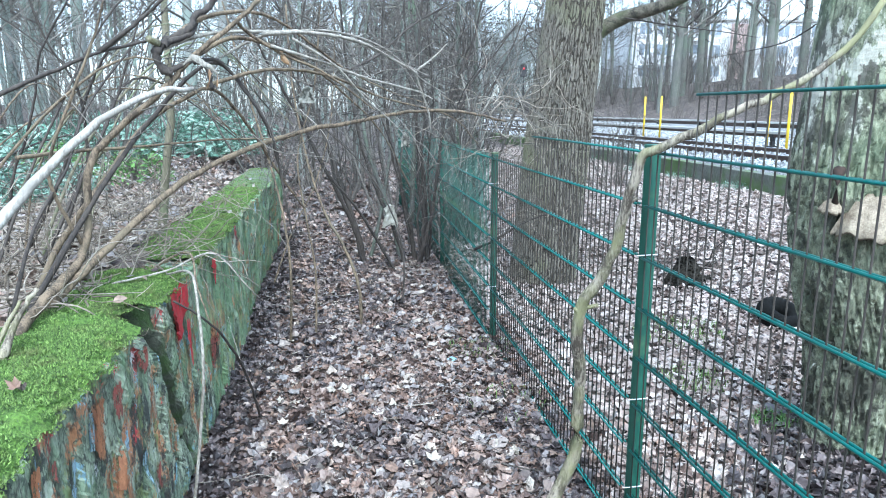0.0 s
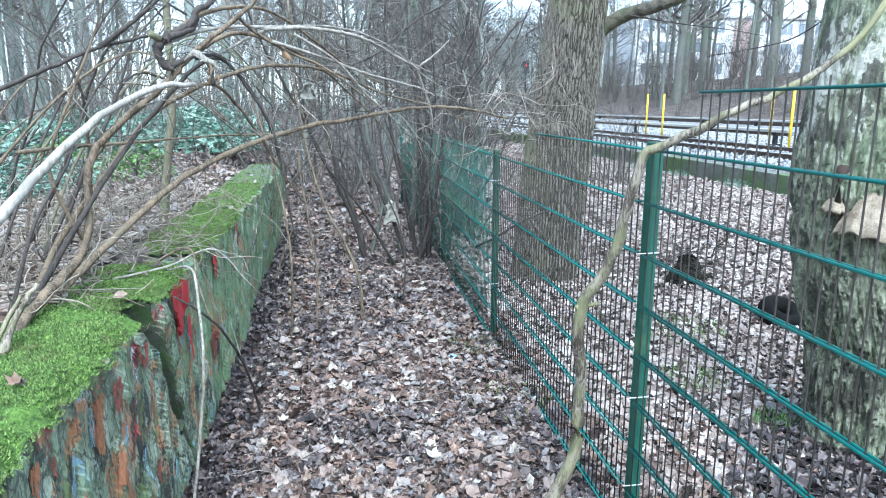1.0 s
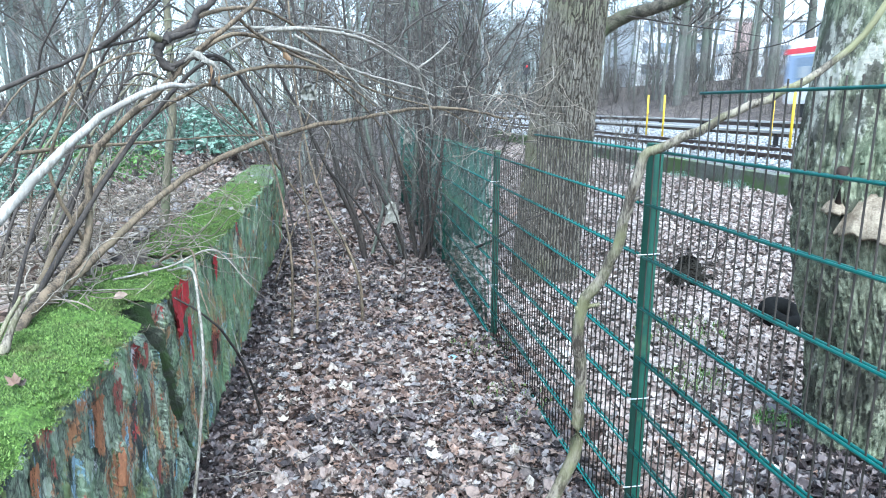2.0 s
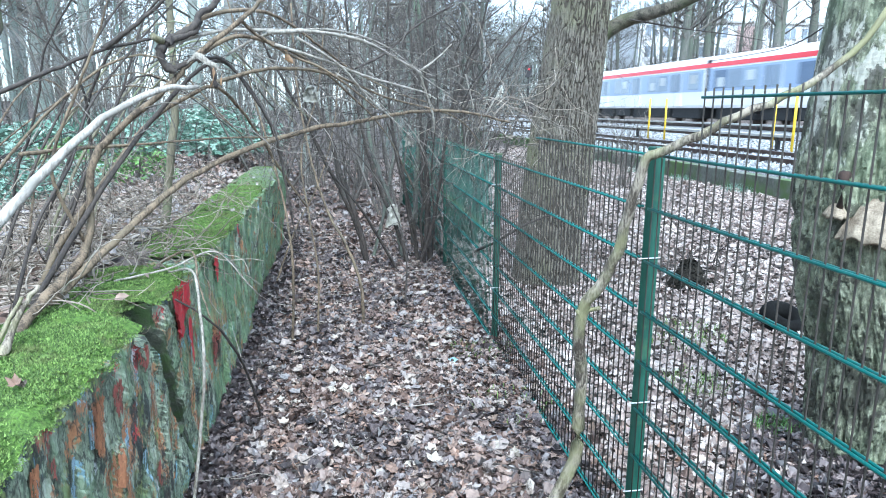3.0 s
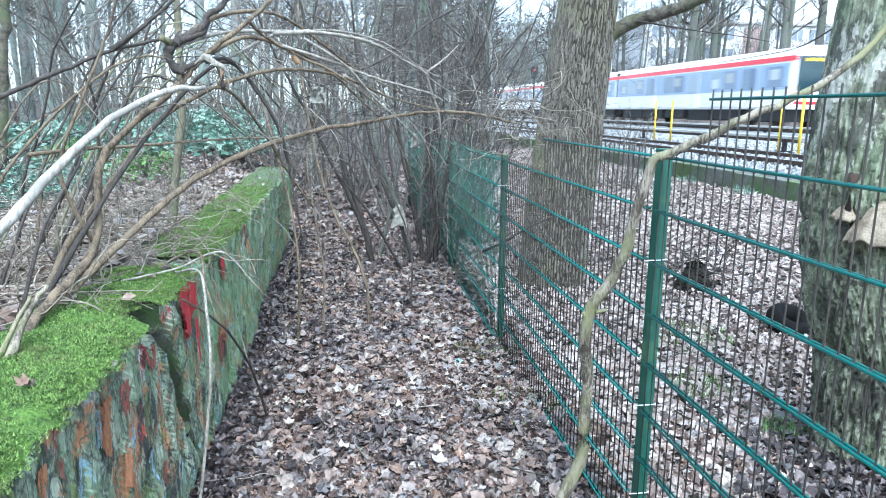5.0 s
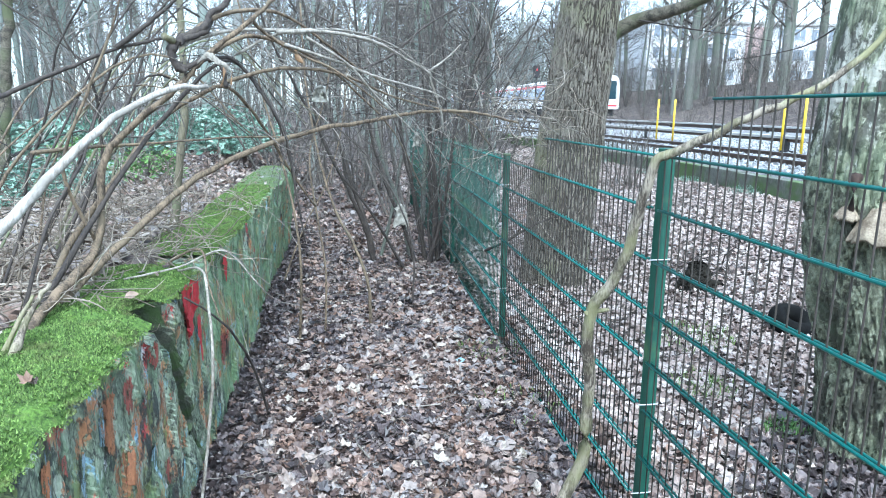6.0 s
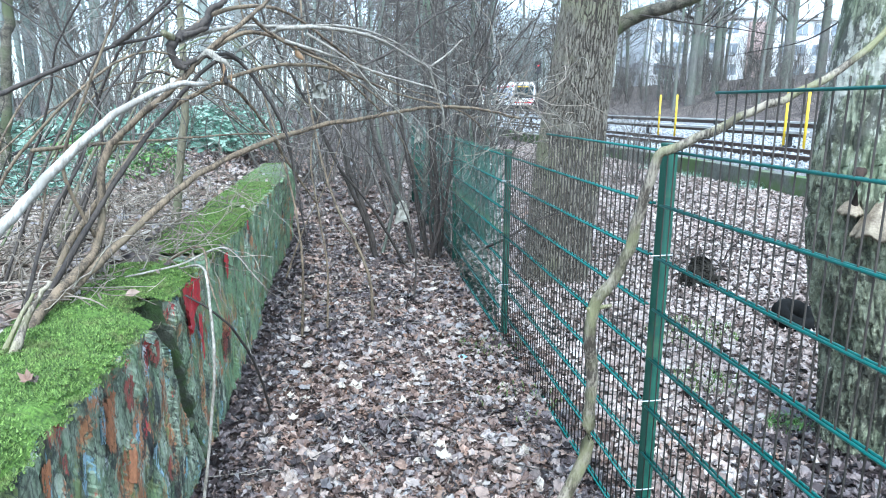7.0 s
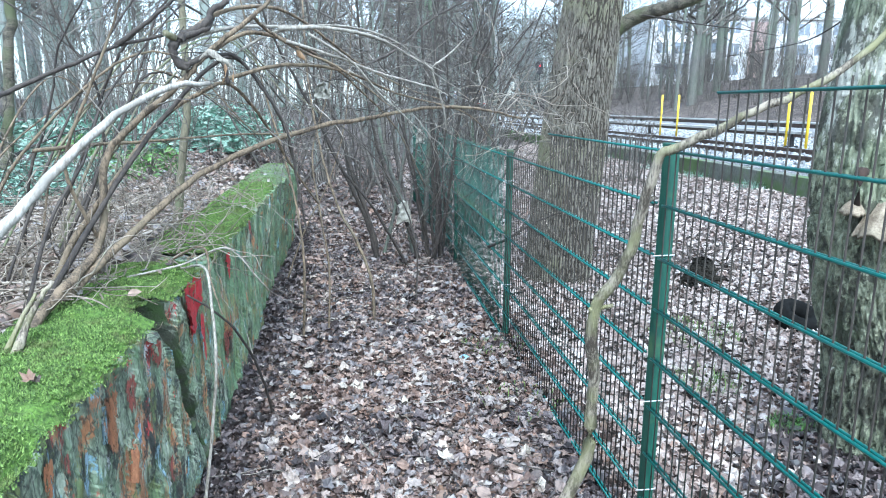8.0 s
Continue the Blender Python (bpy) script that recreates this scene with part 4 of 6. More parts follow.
branch("stem", "", M_BROWN, 0.009, 0.003, [(-1.24, 2.8, 1.62), (-1.13, 3.0, 1.63), (-0.87, 3.2, 1.64), (-0.55, 3.4, 1.66), (-0.24, 3.6, 1.65)], 16, 5, parent=elder)
branch("stem", "", M_DARK, 0.008, 0.003, [(-1.23, 2.5, 0.96), (-1.17, 2.7, 1.35), (-1.1, 2.9, 1.57), (-1.06, 3.1, 1.82), (-0.88, 3.3, 2.12), (-0.71, 3.4, 2.33)], 17, 4, parent=elder)
branch("stem", "", M_PALE, 0.007, 0.003, [(-0.51, 3.3, 2.05), (-0.32, 3.5, 2.17), (-0.01, 3.8, 2.22), (0.28, 4.1, 2.17), (0.54, 4.4, 2.01), (0.74, 4.6, 1.91)], 18, 6, parent=elder)
branch("stem", "", M_PALE, 0.006, 0.002, [(-0.02, 3.9, 2.0), (0.21, 4.1, 1.86), (0.36, 4.3, 1.7), (0.54, 4.6, 1.37)], 19, 3, parent=elder)
branch("stem", "", M_BROWN, 0.007, 0.003, [(-0.99, 3.3, 1.0), (-0.73, 3.2, 1.14), (-0.65, 3.0, 1.02), (-0.59, 2.9, 0.89)], 20, 3, parent=elder)
for n, (mat, r0, pts) in enumerate((
        (M_DARK, 0.010, [(-1.68, 3.62, 0.95), (-1.42, 3.55, 1.39), (-1.25, 3.5, 1.72), (-1.18, 3.45, 1.87), (-1.06, 3.4, 2.06), (-0.91, 3.35, 2.19), (-0.72, 3.3, 2.36)]),
        (M_DARK, 0.009, [(-1.45, 3.6, 0.95), (-1.26, 3.55, 1.45), (-1.22, 3.5, 1.72), (-1.21, 3.45, 1.87), (-1.23, 3.4, 1.97), (-1.29, 3.35, 2.11), (-1.34, 3.3, 2.35)]),
        (M_DARK, 0.008, [(-1.72, 3.6, 0.95), (-1.58, 3.5, 1.46), (-1.48, 3.45, 1.65), (-1.39, 3.4, 1.86), (-1.32, 3.35, 2.06), (-1.15, 3.3, 2.3)]),
        (M_DARK, 0.009, [(-0.6, 3.12, 2.02), (-0.52, 3.3, 2.01), (-0.4, 3.35, 1.84), (-0.32, 3.4, 1.67), (-0.29, 3.45, 1.45), (-0.25, 3.5, 1.12)]),
        (M_BROWN, 0.009, [(-0.43, 3.2, 2.19), (-0.38, 3.3, 2.14), (-0.24, 3.4, 2.06), (-0.05, 3.45, 1.98), (0.2, 3.6, 1.8)]),
        (M_OLIVE, 0.012, [(-1.56, 3.55, 0.93), (-1.46, 3.5, 1.14), (-1.28, 3.45, 1.4), (-1.13, 3.4, 1.6), (-0.95, 3.35, 1.8), (-0.8, 3.3, 1.95)]))):
    branch("stem", "", mat, r0, 0.004, pts, 720 + n, 4, parent=elder)

for n, (mat, r0, pts, twigs) in enumerate((
        (M_PALE, 0.010, [(-0.34, 3.4, 2.16), (-0.14, 3.5, 2.18), (0.03, 3.6, 2.17), (0.18, 3.7, 2.14), (0.33, 3.8, 2.07), (0.46, 3.9, 2.01), (0.47, 3.92, 1.98), (0.54, 3.95, 1.78), (0.56, 4.0, 1.67)], 5),
        (M_PALE, 0.008, [(-0.3, 3.35, 2.1), (-0.04, 3.5, 2.03), (0.14, 3.6, 1.97), (0.32, 3.7, 1.93), (0.46, 3.8, 1.9), (0.55, 3.85, 1.86)], 5),
        (M_PALE, 0.007, [(0.46, 3.9, 2.02), (0.56, 3.95, 2.09), (0.66, 4.0, 2.18)], 1),
        (M_PALE, 0.007, [(-0.2, 3.4, 2.14), (0.0, 3.5, 2.02), (0.15, 3.6, 1.86), (0.26, 3.7, 1.77), (0.42, 3.8, 1.62)], 3),
        (M_DARK, 0.011, [(0.10, 4.15, 2.04), (0.15, 4.2, 2.07), (0.29, 4.3, 2.15), (0.5, 4.4, 2.33), (0.76, 4.5, 2.48)], 4),
        (M_DARK, 0.011, [(0.92, 5.0, 1.80), (0.98, 5.0, 1.93), (1.03, 5.0, 2.03), (1.2, 5.0, 2.22), (1.37, 5.0, 2.44)], 4),
        (M_PALE, 0.006, [(0.82, 4.4, 2.03), (0.85, 4.4, 1.92), (0.88, 4.4, 1.81)], 1),
        (M_PALE, 0.006, [(1.12, 4.6, 1.96), (1.03, 4.6, 1.81), (0.94, 4.6, 1.65)], 1),
        (M_DARK, 0.020, [(-0.72, 3.05, 2.07), (-0.69, 3.08, 2.1), (-0.62, 3.1, 2.14), (-0.59, 3.15, 2.21), (-0.54, 3.2, 2.25), (-0.52, 3.2, 2.31)], 0))):
    branch("stem", "", mat, r0, r0 * 0.45, pts, 760 + n, twigs, 0.25, parent=elder)


def torn_strip(name, material, label, pts, width, seed):
    """A curled strip of bark or dead leaf with thickness, hanging along pts."""
    g = Geo()
    line = spline(pts, 5)
    vs = []
    for k, p in enumerate(line):
        w = width * math.sin(math.pi * (0.12 + 0.8 * k / (len(line) - 1))) * (1 + 0.5 * noise.noise((k * 0.7, seed, 1)))
        for u in (-1, -0.4, 0.3, 1):
            vs.append(p + np.array([0.25 * w * u, 0.3 * w * (u * u) + 0.2 * w * noise.noise((k * 0.6, u * 2, seed)), w * u * 0.9]))
    n = len(line)
    k = len(vs)
    fs = [(j * 4 + i, j * 4 + i + 1, (j + 1) * 4 + i + 1, (j + 1) * 4 + i) for j in range(n - 1) for i in range(3)]
    g.add(vs + [v + np.array([0, 0.004, 0]) for v in vs], fs + [tuple(k + q for q in reversed(f)) for f in fs])
    part(name, g, material, elder, label)


torn_strip("peeled_bark", M_PALE, "pale torn bark", [(-0.64, 3.03, 1.99), (-0.60, 3.02, 2.02), (-0.56, 3.02, 2.0), (-0.52, 3.04, 1.965)], 0.015, 3)
torn_strip("peeled_bark", M_PALE, "pale torn bark", [(-0.57, 3.02, 1.99), (-0.53, 3.02, 1.985), (-0.50, 3.03, 1.95)], 0.010, 5)
torn_strip("dead_leaf", M_BRACKET, "withered brown leaf", [(-0.535, 3.02, 1.965), (-0.53, 3.01, 1.93), (-0.545, 3.0, 1.895)], 0.022, 7)
torn_strip("dead_leaf", M_BRACKET, "withered brown leaf", [(-0.50, 3.03, 1.95), (-0.505, 3.02, 1.92), (-0.50, 3.01, 1.90)], 0.016, 9)
torn_strip("dead_leaf", M_BRACKET, "withered brown leaf", [(-0.26, 3.4, 2.08), (-0.25, 3.39, 2.05), (-0.22, 3.38, 2.02)], 0.02, 11)

g = Geo()
tube(g, [(-0.735, 3.03, 2.075), (-0.752, 3.0, 2.085), (-0.758, 2.985, 2.09)], 0.016, 0.015, 10, 0.08, np.random.default_rng(3))
part("cut_end", g, M_DEAD, elder, "pale sawn branch end")
g = Geo()
tube(g, spline([(-0.735, 3.03, 2.06), (-0.745, 3.02, 2.02), (-0.725, 3.03, 1.97), (-0.69, 3.04, 1.95)], 5), 0.018, 0.013, 10, 0.22, np.random.default_rng(4))
part("knob", g, M_DARK, elder, "dark gnarled knob")
more = np.random.default_rng(606)
for k in range(10):
    foot = np.array([-1.15 - 0.9 * more.random(), 2.3 + 1.5 * more.random(), 0.95])
    top = np.array([foot[0] + 0.25 + 0.7 * more.random(), foot[1] + 0.2 + 0.8 * more.random(), 1.9 + 0.5 * more.random()])
    tip = top + np.array([0.3 + 0.5 * more.random(), 0.3 * more.random(), -0.1 - 0.5 * more.random()])
    mid = foot * 0.5 + top * 0.5 + np.array([-0.1, 0, 0.12]) + more.normal(size=3) * 0.06
    branch("stem", "", (M_BROWN, M_DARK, M_OLIVE)[k % 3], 0.005 + 0.007 * more.random(), 0.0025, [tuple(foot), tuple(mid), tuple(top), tuple(tip)], 700 + k, 5, parent=elder)

branch("hanging_vine", "pale dry vine stem hanging down the wall's face", M_PALE, 0.0075, 0.005, [(-0.66, 2.5, -0.08), (-0.64, 2.55, 0.18), (-0.6, 2.6, 0.5), (-0.57, 2.62, 0.79), (-0.59, 2.7, 1.0), (-0.64, 2.85, 1.12), (-0.80, 3.1, 1.06)], 21)
branch("hanging_vine", "dark stem leaning from the path to the wall", M_DARK, 0.008, 0.004, [(-0.5, 3.75, -0.06), (-0.52, 3.4, 0.41), (-0.56, 3.1, 0.72), (-0.62, 2.95, 0.88), (-0.72, 2.85, 1.0)], 22, 3)
branch("hanging_vine", "thin pale dry stem over the wall's top", M_PALE, 0.005, 0.003, [(-1.01, 3.0, 1.05), (-0.79, 3.1, 1.08), (-0.61, 3.2, 1.13), (-0.46, 3.2, 0.96), (-0.42, 3.3, 0.87)], 23, 4)
branch("loose_stick", "dark broken stick caught in the fence mesh", M_DARK, 0.013, 0.007, [(1.10, 5.25, 0.66), (1.20, 5.05, 0.76), (1.42, 4.95, 0.92), (1.6, 4.9, 1.0)], 24)
for n, (mat, r0, r1, pts, tw) in enumerate((
        (M_BROWN, 0.011, 0.006, [(-0.42, 5.0, -0.05), (-0.39, 5.0, 0.56), (-0.43, 5.1, 0.99), (-0.53, 5.2, 1.45), (-0.67, 5.3, 1.96), (-0.82, 5.4, 2.6)], 12),
        (M_BROWN, 0.015, 0.007, [(0.15, 5.35, -0.05), (0.13, 5.4, 0.35), (0.02, 5.5, 0.67), (-0.13, 5.6, 0.95), (-0.27, 5.8, 1.41), (-0.37, 6.0, 2.03), (-0.4, 6.1, 2.69)], 14),
        (M_BROWN, 0.009, 0.005, [(-0.23, 5.1, -0.05), (-0.21, 5.2, 0.51), (-0.27, 5.3, 0.95), (-0.32, 5.4, 1.44), (-0.17, 5.5, 1.97), (-0.1, 5.5, 2.6)], 12),
        (M_DARK, 0.009, 0.005, [(0.56, 6.0, -0.05), (0.58, 6.1, 0.47), (0.46, 6.2, 0.9), (0.2, 6.3, 1.32), (-0.2, 6.4, 1.74), (-0.5, 6.5, 2.4)], 12),
        (M_BROWN, 0.009, 0.005, [(-0.74, 6.8, -0.05), (-0.5, 7.0, 0.56), (-0.26, 7.2, 1.01), (-0.06, 7.4, 1.73), (0.03, 7.5, 2.9)], 14))):
    sap = thing("sapling", "thin bare sapling growing out of the leaf litter", "sapling", group="saplings on the path")
    branch("stem", "", mat, r0, r1, pts, 40 + n, tw, 0.45, parent=sap)
pole = thing("young_tree", "slender straight young tree behind the wall", "tree")
branch("trunk", "", M_OLIVE, 0.029, 0.02, [(-1.21, 4.6, 0.9), (-1.13, 4.6, 1.39), (-1.07, 4.6, 1.83), (-1.06, 4.6, 2.25), (-1.04, 4.6, 2.9), (-1.0, 4.7, 4.5)], 50, 10, 0.7, parent=pole)
pole = thing("young_tree", "slim grey-green young tree in the undergrowth behind the wall", "tree")
branch("trunk", "", M_LIMB, 0.056, 0.04, [(-3.26, 6.5, 0.75), (-3.18, 6.5, 1.0), (-3.09, 6.5, 1.47), (-2.99, 6.5, 2.21), (-2.88, 6.5, 2.96), (-2.7, 6.5, 4.6)], 51, 8, 0.8, parent=pole)


# ---- bare shrubs ----
def shrub_meshes(seed, stems, height, spread, r, depth=2, lean=(0, 0), kids=(3, 6), lone=False):
    rng = np.random.default_rng(seed)
    s, t, single = Geo(), Geo(), []
    for k in range(stems):
        th, rad = rng.random() * 6.28, spread * (0.25 + 0.75 * rng.random())
        top = np.array([math.cos(th) * rad + lean[0], math.sin(th) * rad + lean[1], height * (0.6 + 0.5 * rng.random())])
        foot = np.array([math.cos(th), math.sin(th), 0]) * spread * 0.12 * rng.random() + np.array([0, 0, -0.08])
        mid = (foot + top) / 2 + np.array([0, 0, 0.16 * height]) + rng.normal(size=3) * 0.10 * height
        line = spline([foot, foot * 0.6 + mid * 0.4, mid, top, top + (top - mid) * 0.3 + np.array([0, 0, -0.12 * height])], 4)
        rr = r * (0.45 + 0.8 * rng.random())
        if lone:
            s = Geo()
        tube(s, line, rr, rr * 0.3, 5, 0.05, rng, cap=False)
        if lone:
            single.append(s.mesh("stem", M_TWIG))
        for _ in range(rng.integers(4, 8)):
            i = rng.integers(4, len(line) - 1)
            sprig(t, line[i], unit(unit(line[i] - line[i - 1]) + rng.normal(size=3) * 0.55), height * 0.3 * (0.5 + rng.random()), rr * 0.35, rng, depth - 1, 3, wander=0.2, kids=kids)
    return (single or [s.mesh("stem_cluster", M_TWIG)]), t.mesh("twig_spray", M_TWIG)


def shrub(meshes, at, label, turn=0.0, size=1.0, group="bare shrubs"):
    ob = thing("bare_shrub", label, "shrub", Matrix.Translation(at) @ pose(0, 0, 0, 0, 0, turn) @ Matrix.Scale(size, 4), group)
    for me in meshes[0]:
        stem = part("stem" if len(meshes[0]) > 1 else "brushwood", me, M_TWIG, ob)
        if len(meshes[0]) == 1:
            tagged(stem, kind="stuff")
    tagged(part("twig_spray", meshes[1], M_TWIG, ob), kind="stuff")
    return ob


rng = np.random.default_rng(77)
NEAR_SHRUB = [shrub_meshes(101, 11, 3.2, 1.5, 0.027, 2, (-0.5, 0.0), (3, 5), True), shrub_meshes(102, 10, 2.8, 1.3, 0.022, 2, (-0.2, 0), (3, 5), True), shrub_meshes(103, 10, 3.6, 1.6, 0.024, 2, (-0.2, 0), (3, 5), True)]
WILD_SHRUB = [shrub_meshes(111, 12, 2.2, 1.2, 0.012, lone=True), shrub_meshes(112, 11, 1.6, 1.0, 0.010, lone=True), shrub_meshes(113, 13, 2.8, 1.3, 0.014, lone=True)]
for m, x, y, turn, size in ((0, 1.5, 9.3, 140, 0.9), (2, 0.75, 10.9, 10, 1.0), (1, 0.1, 13.2, 50, 1.2), (0, -1.3, 12.5, 170, 1.1), (2, 1.75, 8.6, 70, 0.8), (1, 1.9, 10.5, 190, 1.0), (0, 0.5, 15.0, 80, 1.2), (2, -0.6, 15.5, 20, 1.1)):
    shrub(NEAR_SHRUB[m], (x, y, ground_z(x, y)), "dense bare thicket of brown stems beside the fence", turn, size, "thicket at the path's end")

thicket = thing("thicket_shrub", "old bare shrub with thick dark stems fanning from the fence", "shrub")
for n, (mat, r0, r1, pts) in enumerate((
        (M_DARK, 0.026, 0.010, [(0.27, 7.6, -0.05), (0.16, 7.6, 0.43), (0.01, 7.5, 0.81), (-0.22, 7.3, 1.34), (-0.45, 7.1, 1.84), (-0.69, 6.9, 2.33), (-0.86, 6.8, 2.78)]),
        (M_DARK, 0.024, 0.010, [(0.75, 7.5, -0.05), (0.61, 7.45, 0.45), (0.41, 7.4, 0.92), (0.24, 7.3, 1.49), (0.13, 7.2, 2.19), (0.07, 7.1, 2.96)]),
        (M_DARK, 0.028, 0.012, [(0.91, 7.5, -0.05), (0.96, 7.5, 0.57), (0.91, 7.6, 1.08), (1.01, 7.7, 1.72), (0.96, 7.8, 2.42), (1.02, 7.9, 3.11)]),
        (M_DARK, 0.022, 0.010, [(0.85, 7.4, -0.05), (1.02, 7.3, 0.6), (1.08, 7.2, 1.12), (1.2, 7.2, 1.85), (1.45, 7.2, 2.44), (1.59, 7.2, 3.01)]),
        (M_BARK, 0.030, 0.012, [(0.72, 7.8, -0.05), (0.58, 7.9, 0.65), (0.36, 8.0, 1.32), (0.29, 8.2, 2.12), (0.46, 8.4, 3.18)]),
        (M_BARK, 0.022, 0.009, [(0.33, 7.9, -0.05), (0.48, 8.0, 0.5), (0.6, 8.1, 1.11), (0.7, 8.3, 1.85), (0.9, 8.5, 2.68), (0.95, 8.6, 3.22)]),
        (M_DARK, 0.016, 0.006, [(0.62, 7.3, -0.05), (0.21, 7.0, 0.72), (-0.15, 6.8, 1.23), (-0.32, 6.6, 1.73), (-0.34, 6.5, 2.3), (-0.24, 6.4, 2.79)]),
        (M_DARK, 0.018, 0.007, [(1.25, 7.6, -0.05), (1.4, 7.9, 0.84), (1.75, 8.2, 1.72), (2.21, 8.5, 2.49), (2.61, 8.8, 3.3)]),
        (M_BARK, 0.040, 0.022, [(1.60, 9.0, -0.07), (1.63, 9.0, 0.9), (1.66, 9.0, 1.96), (1.63, 9.0, 2.81), (1.65, 9.0, 3.8)]),
        (M_BARK, 0.038, 0.022, [(1.99, 9.5, -0.10), (1.97, 9.5, 1.2), (1.98, 9.5, 2.46), (1.99, 9.5, 3.15), (2.05, 9.5, 4.0)]),
        (M_BARK, 0.036, 0.020, [(0.91, 8.6, -0.05), (0.98, 8.6, 1.2), (1.06, 8.6, 2.42), (1.01, 8.6, 2.89), (0.94, 8.6, 3.8)]),
        (M_DARK, 0.034, 0.012, [(0.28, 7.62, -0.05), (0.18, 7.6, 0.45), (0.03, 7.6, 0.914), (-0.12, 7.6, 1.43), (-0.29, 7.6, 1.98), (-0.42, 7.6, 2.6), (-0.5, 7.6, 3.2)]),
        (M_DARK, 0.030, 0.010, [(0.87, 7.58, -0.05), (0.807, 7.6, 0.44), (0.71, 7.6, 0.906), (0.58, 7.55, 1.5), (0.52, 7.5, 2.3), (0.55, 7.5, 3.1)]),
        (M_DARK, 0.028, 0.010, [(1.0, 7.55, -0.05), (1.0, 7.6, 0.57), (0.97, 7.6, 1.1), (0.88, 7.6, 1.8), (0.80, 7.65, 2.5), (0.78, 7.7, 3.2)]),
        (M_DARK, 0.018, 0.007, [(0.95, 7.5, -0.05), (0.88, 7.45, 0.5), (0.93, 7.4, 1.0), (0.86, 7.3, 1.6), (0.95, 7.3, 2.4)]),
        (M_DARK, 0.016, 0.007, [(1.02, 7.62, -0.05), (1.06, 7.6, 0.5), (1.02, 7.55, 1.1), (1.08, 7.5, 1.9), (1.02, 7.5, 2.7)]),
        (M_DARK, 0.014, 0.006, [(0.9, 7.62, -0.05), (0.74, 7.5, 0.6), (0.66, 7.4, 1.2), (0.42, 7.3, 1.9), (0.3, 7.2, 2.6)]))):
    branch("stem", "", mat, r0, r1, pts, 800 + n, 7, 0.6, parent=thicket)


# ---- tangle of thin vines on the fence and the oak ----
def tangle(center, extent, count, seed, length, label, drift=(0, 0, -0.15), material=None):
    r = np.random.default_rng(seed)
    g = Geo()
    for _ in range(count):
        p = np.array(center) + (r.random(3) - 0.5) * np.array(extent)
        d = unit(r.normal(size=3) * np.array([1, 0.8, 0.8]))
        pts = [p]
        for i in range(8):
            d = unit(d + r.normal(size=3) * 0.42 + np.array(drift))
            pts.append(pts[-1] + d * length * (0.6 + 0.8 * r.random()) / 8)
        tube(g, spline(pts, 2), 0.0026 + 0.002 * r.random(), 0.0013, 3, cap=False)
    return tagged(part("vine_tangle", g, material or (M_DRY if seed in (5, 7, 10, 13, 14, 15) else M_TWIG)), label, "vine", kind="stuff")


tangle((1.25, 5.2, 1.75), (0.8, 1.6, 0.7), 48, 5, 0.8, "tangle of thin dry vines hanging on the fence")
tangle((0.9, 4.9, 1.85), (1.1, 1.2, 0.5), 38, 6, 0.9, "tangle of thin dry twigs over the fence")
tangle((1.95, 6.25, 1.5), (0.8, 0.3, 1.6), 40, 7, 0.9, "thin dry vines climbing the oak trunk")
tangle((1.1, 6.4, 1.0), (0.4, 2.4, 1.0), 45, 8, 0.8, "dry vines woven through the fence mesh")
tangle((-0.3, 4.2, 2.0), (1.6, 1.4, 0.6), 60, 9, 0.9, "loose thin twigs in the arching shrub", (0.12, 0.05, -0.1))
tangle((0.35, 6.7, 1.75), (1.9, 1.4, 1.5), 120, 16, 1.1, "dark fine twigs of the thicket", (0, 0, 0.03), M_DARK)
tangle((1.55, 7.6, 2.3), (1.7, 1.4, 1.7), 120, 17, 1.2, "dark fine twigs over the fence", (0, 0, 0.03), M_DARK)
tangle((0.9, 7.3, 0.7), (0.5, 0.5, 1.2), 60, 18, 0.8, "dark fine twigs at the thicket's foot", (0, 0, 0.12), M_DARK)
tangle((-1.35, 4.2, 1.15), (1.0, 2.6, 0.22), 190, 10, 0.6, "dry brambles on the ground behind the wall", (0, 0, 0.02))
tangle((-2.6, 5.5, 1.25), (2.6, 4.8, 0.4), 240, 12, 0.7, "dry brambles on the woodland floor", (0, 0, 0.02))

tangle((-1.05, 3.5, 1.06), (0.4, 0.7, 0.06), 34, 13, 0.55, "dry stalks lying across the wall's top", (0, 0, 0))
tangle((-1.5, 2.9, 1.05), (0.7, 1.2, 0.12), 110, 14, 0.5, "dry stalks on the ground behind the wall", (0, 0, 0))
tangle((-1.12, 2.75, 1.08), (0.25, 0.6, 0.06), 22, 15, 0.4, "dry stalks lying over the crack in the wall", (0, 0, 0))


def stalk_heap(xr, yr, z, count, seed, label):
    """Straight dry stalks that lie over one another, most of them pointing away from the path's start."""
    r = np.random.default_rng(seed)
    g = Geo()
    for _ in range(count):
        p = np.array([xr[0] + (xr[1] - xr[0]) * r.random(), yr[0] + (yr[1] - yr[0]) * r.random(), z + 0.07 * r.random()])
        d = unit(np.array([0.6 + 0.6 * r.normal(), 0.5 + 0.7 * r.normal(), 0.12 * r.normal()]))
        l = 0.25 + 0.5 * r.random()
        tube(g, [p - d * l / 2, p + r.normal(size=3) * 0.015, p + d * l / 2 + np.array([0, 0, 0.02 * r.normal()])], 0.0026 + 0.003 * r.random(), 0.0016, 4)
    return tagged(part("dry_stalks", g, M_DRY), label, "stalks", kind="stuff")


stalk_heap((-1.75, -1.15), (2.6, 4.3), 1.03, 130, 61, "pale dry stalks heaped behind the mossy wall")
stalk_heap((-2.6, -1.4), (3.6, 6.5), 1.0, 200, 62, "pale dry stalks on the woodland floor")


